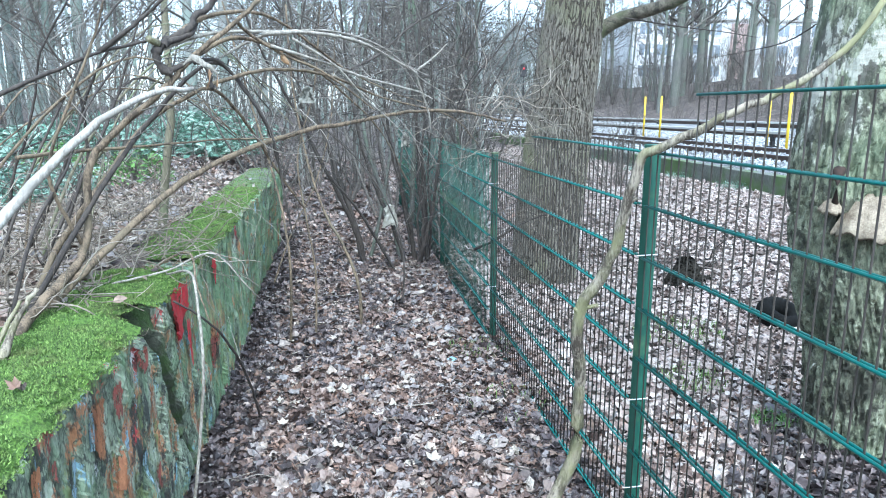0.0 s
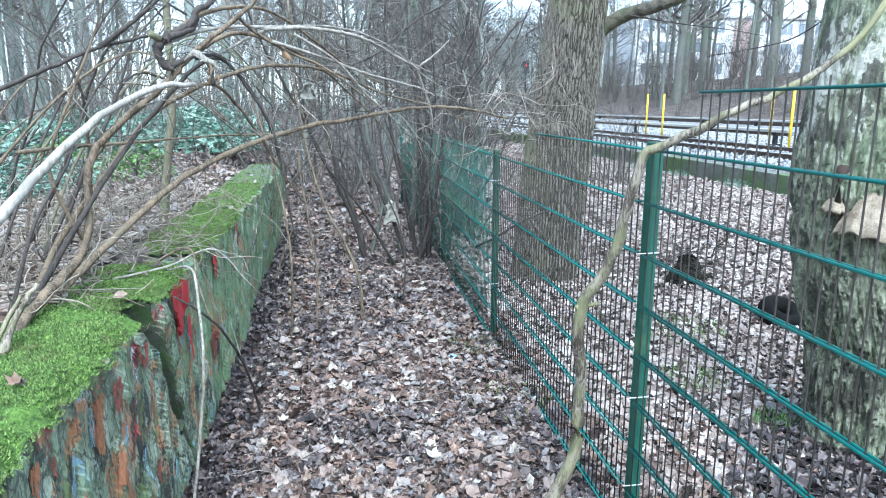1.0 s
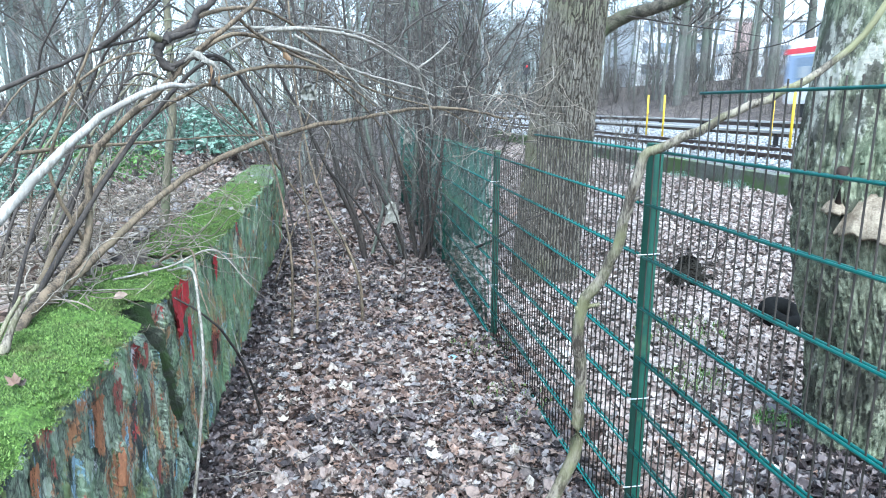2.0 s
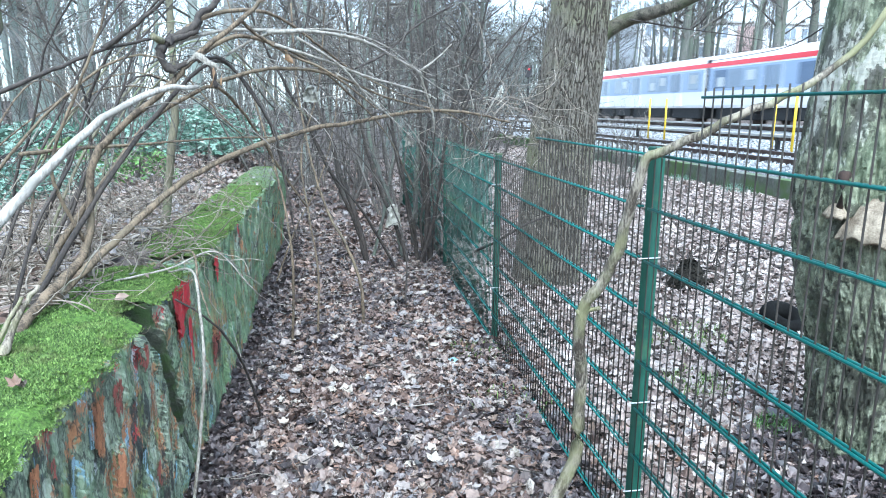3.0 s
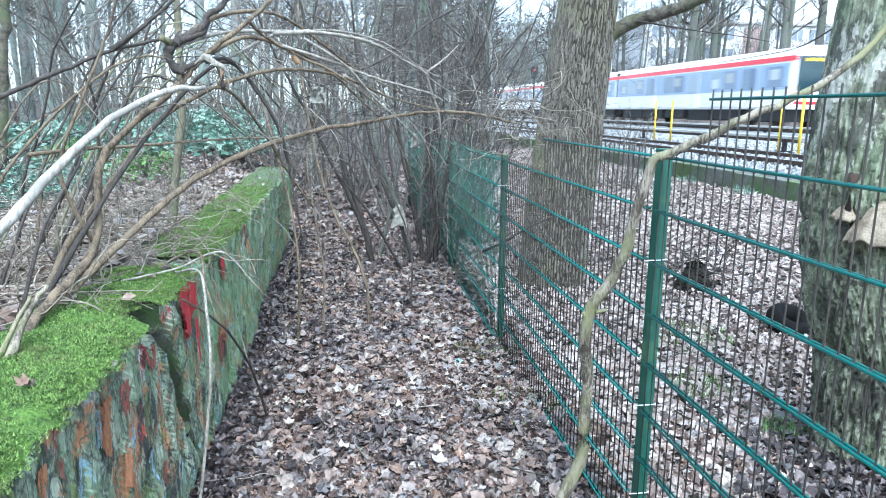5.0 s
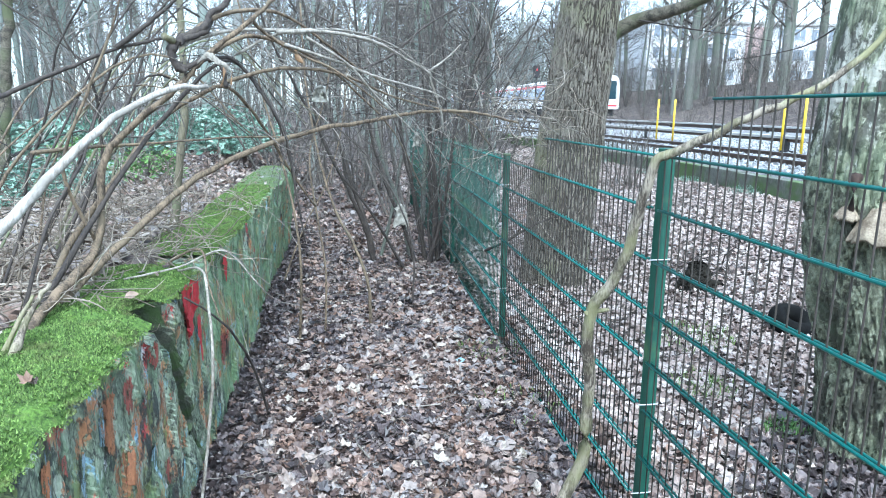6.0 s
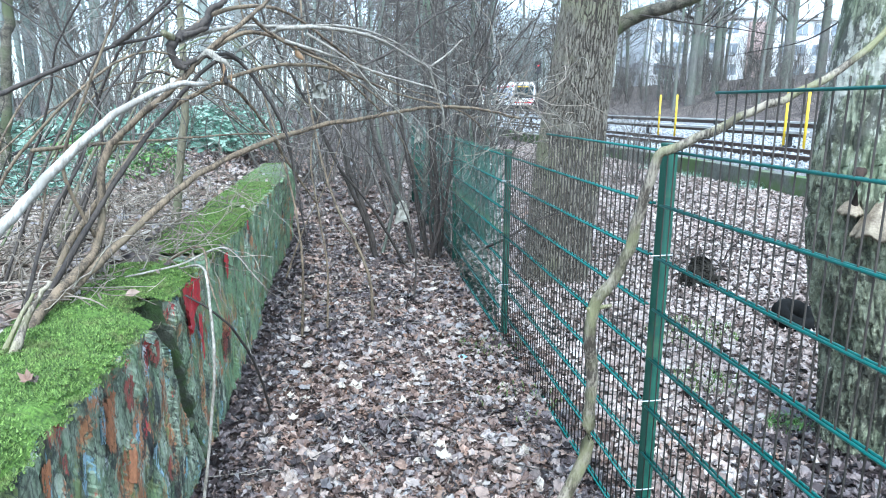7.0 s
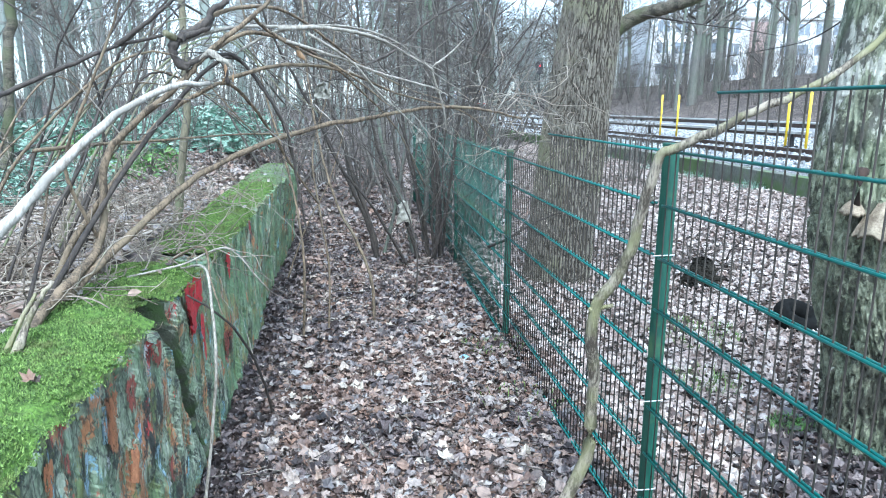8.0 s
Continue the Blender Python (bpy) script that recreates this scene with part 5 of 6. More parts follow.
def fallen_sticks(count, seed):
    r = np.random.default_rng(seed)
    g = Geo()
    for _ in range(count):
        x, y = -0.72 + 1.75 * r.random(), 2.2 + 6.5 * r.random()
        a, l = r.random() * 6.28, 0.12 + 0.4 * r.random()
        pts = []
        for t in (-0.5, -0.15, 0.2, 0.5):
            px, py = x + math.cos(a) * l * t + 0.02 * r.normal(), y + math.sin(a) * l * t + 0.02 * r.normal()
            px = min(1.08, max(-0.74, px))
            pts.append((px, py, ground_z(px, py) + 0.05 + 0.012 * r.normal()))
        tube(g, spline(pts, 3), 0.003 + 0.004 * r.random(), 0.0018, 4)
    return tagged(part("fallen_sticks", g, M_TWIG), "thin dead sticks lying in the leaf litter", "sticks", kind="stuff")


fallen_sticks(110, 31)


# ---- leaf litter ----
def leaf_shape(lobes, depth, seed):
    r = np.random.default_rng(seed)
    n = lobes * 2 + 1
    vs, pts = [(0, 0, 0)], []
    for i in range(n):
        th = -2.5 + 5.0 * i / (n - 1)
        rad = (0.52 if i % 2 else 0.52 * (1 - depth)) * (1.0 - 0.12 * abs(th) / 2.5) * (0.82 + 0.34 * r.random())
        pts.append((rad * math.sin(th), rad * math.cos(th)))
    pts.append((0.0, -0.42))
    curl, fold = r.normal() * 0.5, r.normal() * 0.6
    for x, y in pts:
        vs.append((x, y, curl * (x * x + y * y) + fold * abs(x) * 0.6 + 0.13 * r.normal()))
    k = len(pts)
    return np.array(vs), [(0, 1 + i, 1 + (i + 1) % k) for i in range(k)]


LEAVES = [leaf_shape(5, 0.42, 1), leaf_shape(5, 0.36, 2), leaf_shape(4, 0.3, 3), leaf_shape(6, 0.34, 4), leaf_shape(3, 0.12, 5), leaf_shape(5, 0.36, 6), leaf_shape(3, 0.25, 7), leaf_shape(4, 0.15, 8), leaf_shape(3, 0.3, 9)]


def scatter_leaves(name, label, xr, yr, count, size, seed, lift=0.02, tilt=0.45, density=None, material=None, category="leaves", height=None):
    r = np.random.default_rng(seed)
    g = Geo()
    spots = []
    while len(spots) < count:
        x, y = xr[0] + (xr[1] - xr[0]) * r.random(), yr[0] + (yr[1] - yr[0]) * r.random() ** 1.35
        if density is None or r.random() < density(x, y):
            spots.append((x, y, (height(x, y) if height else ground_z(x, y)) + lift * r.random() + 0.008))
    at = np.array(spots)
    kind = r.integers(0, len(LEAVES), count)
    for k, (vs, fs) in enumerate(LEAVES):
        sel = at[kind == k]
        m = len(sel)
        a, b, c = r.random(m) * 6.283, r.normal(size=m) * tilt, r.normal(size=m) * tilt
        s = size * (0.55 + 0.75 * r.random(m))
        v = np.repeat(vs[None], m, 0) * s[:, None, None]
        v[:, :, 2] *= (r.random(m) * 2.0 - 0.6)[:, None]
        cb, sb = np.cos(b)[:, None], np.sin(b)[:, None]
        v = np.stack([v[..., 0], v[..., 1] * cb - v[..., 2] * sb, v[..., 1] * sb + v[..., 2] * cb], 2)
        cc, sc = np.cos(c)[:, None], np.sin(c)[:, None]
        v = np.stack([v[..., 0] * cc + v[..., 2] * sc, v[..., 1], -v[..., 0] * sc + v[..., 2] * cc], 2)
        ca, sa = np.cos(a)[:, None], np.sin(a)[:, None]
        v = np.stack([v[..., 0] * ca - v[..., 1] * sa, v[..., 0] * sa + v[..., 1] * ca, v[..., 2]], 2)
        v += sel[:, None, :]
        nv = len(vs)
        g.v.append(v.reshape(-1, 3))
        g.f.extend([(p + q * nv + g.n, s2 + q * nv + g.n, u + q * nv + g.n) for q in range(m) for p, s2, u in fs])
        g.n += m * nv
    return tagged(part(name, g, material or M_LEAF, smooth=False), label, category, kind="stuff")


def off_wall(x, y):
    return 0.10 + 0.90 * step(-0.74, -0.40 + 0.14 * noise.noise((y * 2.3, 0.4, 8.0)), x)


scatter_leaves("leaf_litter", "brown and pale fallen leaves covering the path", (-0.80, 1.35), (1.6, 10.5), 46000, 0.062, 1, 0.035, density=off_wall)
# Darker leaves, denser towards the wall.
scatter_leaves("leaf_litter", "dark leaves lying along the wall's foot", (-0.80, -0.25), (1.9, 10.0), 7000, 0.07, 41, 0.03, density=lambda x, y: 1.05 - off_wall(x, y), material=M_LEAFDARK)
scatter_leaves("leaf_litter", "curled pale leaves on top of the path's litter", (-0.55, 1.1), (1.9, 8.0), 900, 0.08, 42, 0.03, 0.3, density=lambda x, y: off_wall(x, y) ** 2, material=M_LEAFTOP, height=lambda x, y: ground_z(x, y) + 0.022)
scatter_leaves("leaf_litter", "dark wet leaves among the path's litter", (-0.6, 1.2), (1.9, 8.0), 5000, 0.075, 43, 0.02, 0.3, density=lambda x, y: step(0.0, 0.25, noise.noise((x * 2.2, y * 2.2, 31.0))), material=M_LEAFDARK, height=lambda x, y: ground_z(x, y) + 0.018)
scatter_leaves("leaf_litter", "pale fallen leaves on the slope below the railway", (1.2, 7.0), (2.6, 24.0), 84000, 0.06, 2, 0.03, material=M_LEAFPALE)
# Brown and dark leaf sets here also put the birch's shade into the litter.
scatter_leaves("leaf_litter", "brown fallen leaves round the birch's foot", (1.2, 5.0), (1.0, 3.6), 8500, 0.07, 6, 0.03)
scatter_leaves("leaf_litter", "leaves darkened for the birch's shade among its roots", (1.5, 3.8), (1.6, 3.4), 3200, 0.07, 44, 0.03, density=lambda x, y: step(1.0, 0.45, math.hypot(x - 2.6, (y - 2.45) * 1.2) + 0.25 * noise.noise((x * 2, y * 2, 6.0))), material=M_LEAFDARK, height=lambda x, y: ground_z(x, y) + 0.02)
scatter_leaves("leaf_litter", "brown fallen leaves along the path's start", (-0.78, 5.0), (-3.0, 1.7), 5000, 0.09, 7, 0.03)
scatter_leaves("leaf_litter", "brown fallen leaves beside the wall's start", (-4.0, -1.25), (-3.0, 1.9), 3000, 0.09, 8, 0.03)
scatter_leaves("leaf_litter", "fallen leaves on the ground behind the wall", (-5.5, -1.15), (1.8, 16.0), 13000, 0.08, 3, 0.05, material=M_LEAFTOP)
scatter_leaves("leaf_litter", "fallen leaves under the far thicket", (-3.0, 3.0), (10.0, 24.0), 6000, 0.12, 4, 0.04)
scatter_leaves("leaf_litter", "a few dead leaves lying on the mossy wall", (-1.2, -0.82), (1.3, 8.0), 34, 0.045, 5, 0.01, height=lambda x, y: 1.045)


# ---- evergreen undergrowth ----
def leafy_bush(seed, count, size, spread, height, material):
    r = np.random.default_rng(seed)
    g, stems = Geo(), []
    for k in range(11):
        th = r.random() * 6.28
        tip = np.array([math.cos(th) * spread * r.random(), math.sin(th) * spread * r.random(), height * (0.5 + 0.5 * r.random())])
        s = Geo()
        tube(s, spline([(0, 0, -0.05), tip * np.array([0.4, 0.4, 0.6]), tip], 3), 0.008, 0.003, 4)
        stems.append(s.mesh("stem", M_TWIG))
    for k in range(count):
        th, q = r.random() * 6.28, math.sqrt(r.random())
        c = np.array([math.cos(th) * q * spread, math.sin(th) * q * spread, height * (1 - 0.55 * q * q) * (0.25 + 0.75 * r.random())])
        c += 0.15 * height * np.array([noise.noise((c[0] * 3, c[1] * 3, seed)), noise.noise((c[1] * 3, c[0] * 3, seed + 1)), noise.noise((c[0] * 4, c[1] * 4, seed + 2))])
        d = unit(r.normal(size=3) * np.array([1, 1, 0.35]) + np.array([0, 0, -0.1]))
        w = unit(np.cross(d, r.normal(size=3) * 0.5 + np.array([0, 0, 1])))
        l = size * (0.6 + 0.7 * r.random())
        up = np.cross(w, d) * l * 0.12
        g.add([c, c + d * l * 0.5 + w * l * 0.24 + up, c + d * l, c + d * l * 0.5 - w * l * 0.24 + up, c + d * l * 0.5], [(0, 4, 1), (1, 4, 2), (2, 4, 3), (3, 4, 0)])
    return stems, g.mesh("foliage", material, False)


BUSH = [leafy_bush(201, 1300, 0.10, 1.0, 0.65, M_EVERGREEN), leafy_bush(202, 1200, 0.11, 1.2, 0.45, M_EVERGREEN)]
LIME = leafy_bush(203, 560, 0.08, 0.45, 0.5, M_LIME)


def bush(meshes, x, y, turn, size, label):
    ob = thing("evergreen_bush", label, "bush", Matrix.Translation((x, y, ground_z(x, y))) @ pose(0, 0, 0, 0, 0, turn) @ Matrix.Scale(size, 4), "green undergrowth")
    for me in meshes[0]:
        part("stem", me, M_TWIG, ob)
    part("foliage", meshes[1], M_EVERGREEN, ob)


for i in range(26):
    x = -2.4 - 11 * rng.random()
    y = 8.5 + 11 * rng.random() + max(0, (-x - 3)) * 0.25
    bush(BUSH[i % 2], x, y, 360 * rng.random(), 0.8 + 0.7 * rng.random(), "dark blue-green evergreen bush on the woodland floor")
for x, y, size in ((-3.1, 6.0, 0.55), (-3.7, 6.6, 0.7), (-2.7, 6.6, 0.45), (-3.2, 7.6, 0.6)):
    bush(BUSH[1], x, y, 360 * rng.random(), size, "blue-green evergreen bush behind the wall")
for x, y in ((-2.2, 7.6), (-3.6, 9.4)):
    bush(LIME, x, y, 360 * rng.random(), 0.9, "fresh lime-green low bush behind the wall")

for i in range(40):
    x, y = -2.4 - 10 * rng.random(), 8.0 + 15 * rng.random()
    shrub(WILD_SHRUB[i % 3], (x, y, ground_z(x, y)), "thin bare shrub on the woodland floor", 360 * rng.random(), 0.7 + 0.5 * rng.random(), "woodland shrubs")


# ---- woodland trees ----
def tree_meshes(seed, height, r, limbs, length):
    rr = np.random.default_rng(seed)
    lean = rr.normal(size=2) * 0.25
    axis = [(0, 0, -0.4), (lean[0] * 0.2, lean[1] * 0.2, height * 0.25), (lean[0], lean[1], height * 0.6), (lean[0] * 1.5, lean[1] * 1.2, height)]
    t = trunk_mesh(axis, [r * 1.15, r, r * 0.88, r * 0.7, r * 0.45, r * 0.15], seed, 12, 24, 0.06, 0.15)
    c = Geo()
    a = spline(axis, 8)
    for _ in range(limbs):
        z = height * (0.22 + 0.72 * rr.random())
        p = np.array([np.interp(z, a[:, 2], a[:, k]) for k in range(3)])
        th = rr.random() * 6.28
        sprig(c, p, (math.cos(th), math.sin(th), 0.5 + 0.6 * rr.random()), length * (1.2 - 0.6 * z / height) * (0.6 + 0.6 * rr.random()), r * 0.28, rr, 2, 4, up=0.2, kids=(4, 7))
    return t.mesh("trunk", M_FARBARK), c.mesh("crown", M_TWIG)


TREES = [tree_meshes(301, 14, 0.17, 16, 3.0), tree_meshes(302, 16, 0.24, 18, 3.4), tree_meshes(303, 12, 0.12, 16, 2.6), tree_meshes(304, 18, 0.30, 18, 3.8), tree_meshes(305, 11, 0.09, 14, 2.2), tree_meshes(306, 9, 0.055, 26, 1.9), tree_meshes(307, 8, 0.04, 28, 1.7)]


BANK_TREES = []
for trunk, crown in TREES:
    trunk, crown = trunk.copy(), crown.copy()
    trunk.materials[0] = M_BANKBARK
    BANK_TREES.append((trunk, crown))


def tree(k, x, y, turn, size, label):
    meshes = BANK_TREES[k] if x > 9 else TREES[k]
    ob = thing("bare_tree", label, "tree", Matrix.Translation((x, y, ground_z(x, y))) @ pose(0, 0, 0, 0, 0, turn) @ Matrix.Scale(size, 4), "bare woodland trees")
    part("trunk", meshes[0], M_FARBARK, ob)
    part("crown", meshes[1], M_TWIG, ob)


def woods(count, xr, yr, seed, label, keep=lambda x, y: True, kinds=(0, 1, 2, 3, 4)):
    r = np.random.default_rng(seed)
    done = 0
    while done < count:
        x, y = xr[0] + (xr[1] - xr[0]) * r.random(), yr[0] + (yr[1] - yr[0]) * r.random()
        if keep(x, y):
            tree(kinds[r.integers(len(kinds))], x, y, 360 * r.random(), 0.8 + 0.5 * r.random(), label)
            done += 1


woods(16, (-24, -2.5), (13, 26), 21, "slender bare tree in the wood, its bark paled for haze", kinds=(2, 4, 4, 2))
woods(30, (-20, -2.2), (14, 34), 29, "thin bare sapling in the wood", kinds=(5, 6))
woods(27, (-34, -3), (24, 52), 26, "tall bare tree in the wood, its bark paled for haze", kinds=(0, 2, 1, 4))
woods(24, (-2.4, 1.0), (14, 60), 22, "slender bare tree behind the thicket", kinds=(5, 6, 4))
woods(36, (1.2, 6.2), (9, 42), 25, "slender bare sapling beside the railway", lambda x, y: x / y < 0.22, kinds=(5, 6))
woods(40, (22.8, 34), (72, 125), 28, "distant bare tree behind the tracks", kinds=(0, 2, 5, 6))
woods(50, (24, 48), (20, 85), 23, "tall bare tree on the railway bank")
woods(40, (22.5, 60), (80, 150), 27, "distant bare tree on the railway bank")
woods(28, (-45, 6), (50, 110), 24, "distant bare tree in the wood")
woods(44, (10, 34), (112, 165), 34, "distant bare tree beyond the railway", kinds=(0, 2, 1, 4))
for i in range(90):
    x, y = 22.5 + 15 * rng.random(), 16 + 75 * rng.random()
    shrub(WILD_SHRUB[i % 3], (x, y, ground_z(x, y)), "reddish-brown bare scrub on the railway bank", 360 * rng.random(), 1.0 + 0.6 * rng.random(), "scrub on the bank")
for i in range(18):
    x, y = 2.2 + 4.0 * rng.random(), 11 + 16 * rng.random()
    if 0.215 < x / y < 0.285:
        continue
    shrub(WILD_SHRUB[i % 3], (x, y, ground_z(x, y)), "bare scrub between the fence and the railway", 360 * rng.random(), 0.8 + 0.4 * rng.random(), "scrub beside the railway")


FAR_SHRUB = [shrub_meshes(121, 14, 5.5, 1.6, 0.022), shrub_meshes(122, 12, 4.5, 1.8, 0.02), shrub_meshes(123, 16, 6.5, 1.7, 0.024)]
# Far understorey shrubs get the haze-paled twig colour.
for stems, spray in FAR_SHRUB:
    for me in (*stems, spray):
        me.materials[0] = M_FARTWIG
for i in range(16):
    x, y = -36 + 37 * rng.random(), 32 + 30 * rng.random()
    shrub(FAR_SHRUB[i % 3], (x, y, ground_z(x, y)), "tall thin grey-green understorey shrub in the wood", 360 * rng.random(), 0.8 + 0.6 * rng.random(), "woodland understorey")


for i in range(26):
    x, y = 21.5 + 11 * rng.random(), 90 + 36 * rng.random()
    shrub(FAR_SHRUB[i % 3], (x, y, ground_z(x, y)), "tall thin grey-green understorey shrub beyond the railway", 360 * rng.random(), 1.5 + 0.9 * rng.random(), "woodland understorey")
BANK_SHRUB = [shrub_meshes(131, 18, 3.0, 1.4, 0.016), shrub_meshes(132, 16, 2.4, 1.3, 0.014)]
for i in range(80):
    x, y = 28 + 16 * rng.random(), 42 + 70 * rng.random()
    shrub(BANK_SHRUB[i % 2], (x, y, ground_z(x, y)), "reddish-brown bare scrub high on the railway bank", 360 * rng.random(), 0.8 + 0.6 * rng.random(), "scrub on the bank")


# ---- railway ----
RAIL_NEAR, RAIL_FAR = 0.90, 1.13


def kerb():
    k = thing("retaining_kerb", "mossy concrete retaining kerb along the trackbed", "kerb", kind="structure")
    for i in range(22):
        g = Geo()
        y = 2 + i * 3.0
        box(g, (6.90, y + 0.008, 0.25), (7.10, y + 2.992, 0.755 + 0.01 * math.sin(i * 2.3)), 0.012)
        part("slab", g, M_KERB, k, smooth=False)


kerb()
g = Geo()
box(g, (7.10, -10, 0.30), (15.6, 170, 0.775))
tagged(part("ballast_bed", g, M_BED), "grey ballast under the railway tracks", "ballast", kind="structure")
g = Geo()
box(g, (15.9, -10, 0.3), (21.6, 170, 1.0))
tagged(part("ballast_bed", g, M_BED), "grey ballast under the far track", "ballast", kind="structure")


def stones(x0, x1, y0, y1, z, count, seed, size):
    r = np.random.default_rng(seed)
    base = np.array([(1, 0, 0), (-1, 0, 0), (0, 1, 0), (0, -1, 0), (0, 0, 1), (0, 0, -1)], float)
    fs = [(0, 2, 4), (2, 1, 4), (1, 3, 4), (3, 0, 4), (2, 0, 5), (1, 2, 5), (3, 1, 5), (0, 3, 5)]
    v = base[None] * (size * (0.5 + 0.8 * r.random((count, 6, 1)))) @ np.linalg.qr(r.normal(size=(count, 3, 3)))[0]
    v += np.stack([x0 + (x1 - x0) * r.random(count), y0 + (y1 - y0) * r.random(count) ** 1.4, np.full(count, z)], 1)[:, None, :]
    g = Geo()
    g.add(v.reshape(-1, 3), [(a + 6 * q, b + 6 * q, c + 6 * q) for q in range(count) for a, b, c in fs])
    return tagged(part("ballast_stones", g, M_BALLAST, smooth=False), "loose pale grey ballast stones", "ballast", kind="stuff")


stones(7.1, 15.5, 5, 45, 0.785, 15000, 4, 0.045)


def track(x0, top, name):
    t = thing("railway_track", name, "railway track", group="tracks")
    for x in (x0, x0 + 1.435):
        g = Geo()
        box(g, (x - 0.06, -10, top - 0.15), (x + 0.06, 170, top - 0.13))
        box(g, (x - 0.012, -10, top - 0.13), (x + 0.012, 170, top - 0.04))
        box(g, (x - 0.036, -10, top - 0.04), (x + 0.036, 170, top - 0.004), 0.006)
        rail = part("rail", g, M_RAIL, t, smooth=False)
        g = Geo()
        box(g, (x - 0.028, -10, top - 0.003), (x + 0.028, 170, top))
        part("railhead", g, M_RAILTOP, rail, "polished bright railhead", smooth=False)
    s = Geo()
    box(s, (-0.55 + x0 - x0, -0.13, -0.07), (1.985, 0.13, 0.07), 0.012)
    me = s.mesh("sleeper", M_SLEEPER, False)
    for i in range(90):
        part("sleeper", me, M_SLEEPER, t, at=Matrix.Translation((x0, 4 + i * 0.65, top - 0.2)))


track(8.6, RAIL_NEAR, "near railway track with rusty rails on timber sleepers")
track(18.27, RAIL_FAR, "far railway track with rusty rails on timber sleepers")


def power_rail(x, top, y0, y1):
    p = thing("power_rail", "covered electric power rail on short brackets beside the track", "power rail", group="power rails")
    g = Geo()
    box(g, (x - 0.10, y0, top - 0.05), (x + 0.10, y1, top), 0.012)
    box(g, (x - 0.105, y0, top - 0.075), (x - 0.085, y1, top - 0.05), 0.004)
    part("cover", g, M_COVER, p, "pale weathered cover board", smooth=False)
    g = Geo()
    box(g, (x - 0.03, y0 + 0.1, top - 0.16), (x + 0.05, y1 - 0.1, top - 0.08))
    part("conductor", g, M_RAIL, p, smooth=False)
    b = Geo()
    box(b, (-0.05, -0.05, -0.42), (0.05, 0.05, -0.06), 0.01)
    box(b, (-0.16, -0.06, -0.44), (0.16, 0.06, -0.38), 0.01)
    me = b.mesh("bracket", M_UNDER, False)
    y = y0 + 0.6
    while y < y1:
        part("bracket", me, M_UNDER, p, at=Matrix.Translation((x, y, top)))
        y += 4.2


power_rail(11.3, 1.22, 15.3, 120)
power_rail(17.1, 1.28, 8, 120)
for y, h in ((23.2, 1.32), (21.95, 1.30), (16.0, 1.30), (15.2, 1.27)):
    g = Geo()
    tube(g, [(0, 0, -0.1), (0, 0, h * 0.5), (0, 0, h)], 0.034, 0.034, 12)
    post = tagged(part("marker_post", g, M_YELLOW, at=Matrix.Translation((11.2, y, 0.90))), "yellow painted steel marker post beside the track", "post", "yellow posts")
    g = Geo()
    tube(g, [(0, 0, h), (0, 0, h + 0.012), (0, 0, h + 0.02)], 0.034, 0.02, 12)
    part("cap", g, M_YELLOW, post)
sig = thing("railway_signal", "small dark signal head with a red light on a mast", "signal", Matrix.Translation((14.3, 50.5, 0.85)))
g = Geo()
tube(g, [(0, 0, -0.2), (0, 0, 2.0), (0, 0, 3.9)], 0.06, 0.06, 8)
part("mast", g, M_UNDER, sig)
g = Geo()
box(g, (-0.25, -0.1, 3.4), (0.25, 0.1, 4.3), 0.04)
part("head", g, M_UNDER, sig, smooth=False)
g = Geo()
tube(g, [(0, -0.1, 4.0), (0, -0.13, 4.0), (0, -0.16, 4.0)], 0.07, 0.06, 12)
part("lens", g, M_TAIL, sig, "glowing red lens")


# ---- train: four coupled cars, white with a red band under the roof ----
CAR, GAP, WIDTH = 17.45, 0.35, 2.58


def car_body():
    """One car shell: a bowed cross-section swept along y, with cab fronts left to their own part."""
    prof = [(0.0, 0.80), (0.10, 0.78), (0.0, 0.95), (-0.03, 1.6), (-0.02, 2.4), (0.03, 2.76), (0.07, 2.98), (0.13, 3.14), (0.32, 3.28), (0.7, 3.33), (WIDTH / 2, 3.35)]
    pts = [(x, z) for x, z in prof[2:]] + [(WIDTH - x, z) for x, z in reversed(prof[2:-1])]
    pts = [(0.06, 0.82)] + pts + [(WIDTH - 0.06, 0.82)]
    g = Geo()
    n = len(pts)
    ys = [0.0, 0.03, 0.10, CAR - 0.10, CAR - 0.03, CAR]
    inset = [0.04, 0.015, 0, 0, 0.015, 0.04]
    vs = []
    for y, s in zip(ys, inset):
        for x, z in pts:
            cx = WIDTH / 2
            vs.append((cx + (x - cx) * (1 - s / cx), y, z - s * (0.6 if z > 3 else 0) + s * (0.4 if z < 1 else 0)))
    fs = [(j * n + i, j * n + (i + 1) % n, (j + 1) * n + (i + 1) % n, (j + 1) * n + i) for j in range(len(ys) - 1) for i in range(n)]
    fs += [tuple(range(n - 1, -1, -1)), tuple((len(ys) - 1) * n + i for i in range(n))]
    g.add(vs, [tuple(reversed(f)) for f in fs])
    return g.mesh("car_body", M_WHITE, False)


def side_panel(y0, y1, z0, z1, lift=0.012):
    g = Geo()
    box(g, (-0.045 - lift, y0, z0), (0.02, y1, z1), 0.01)
    return g


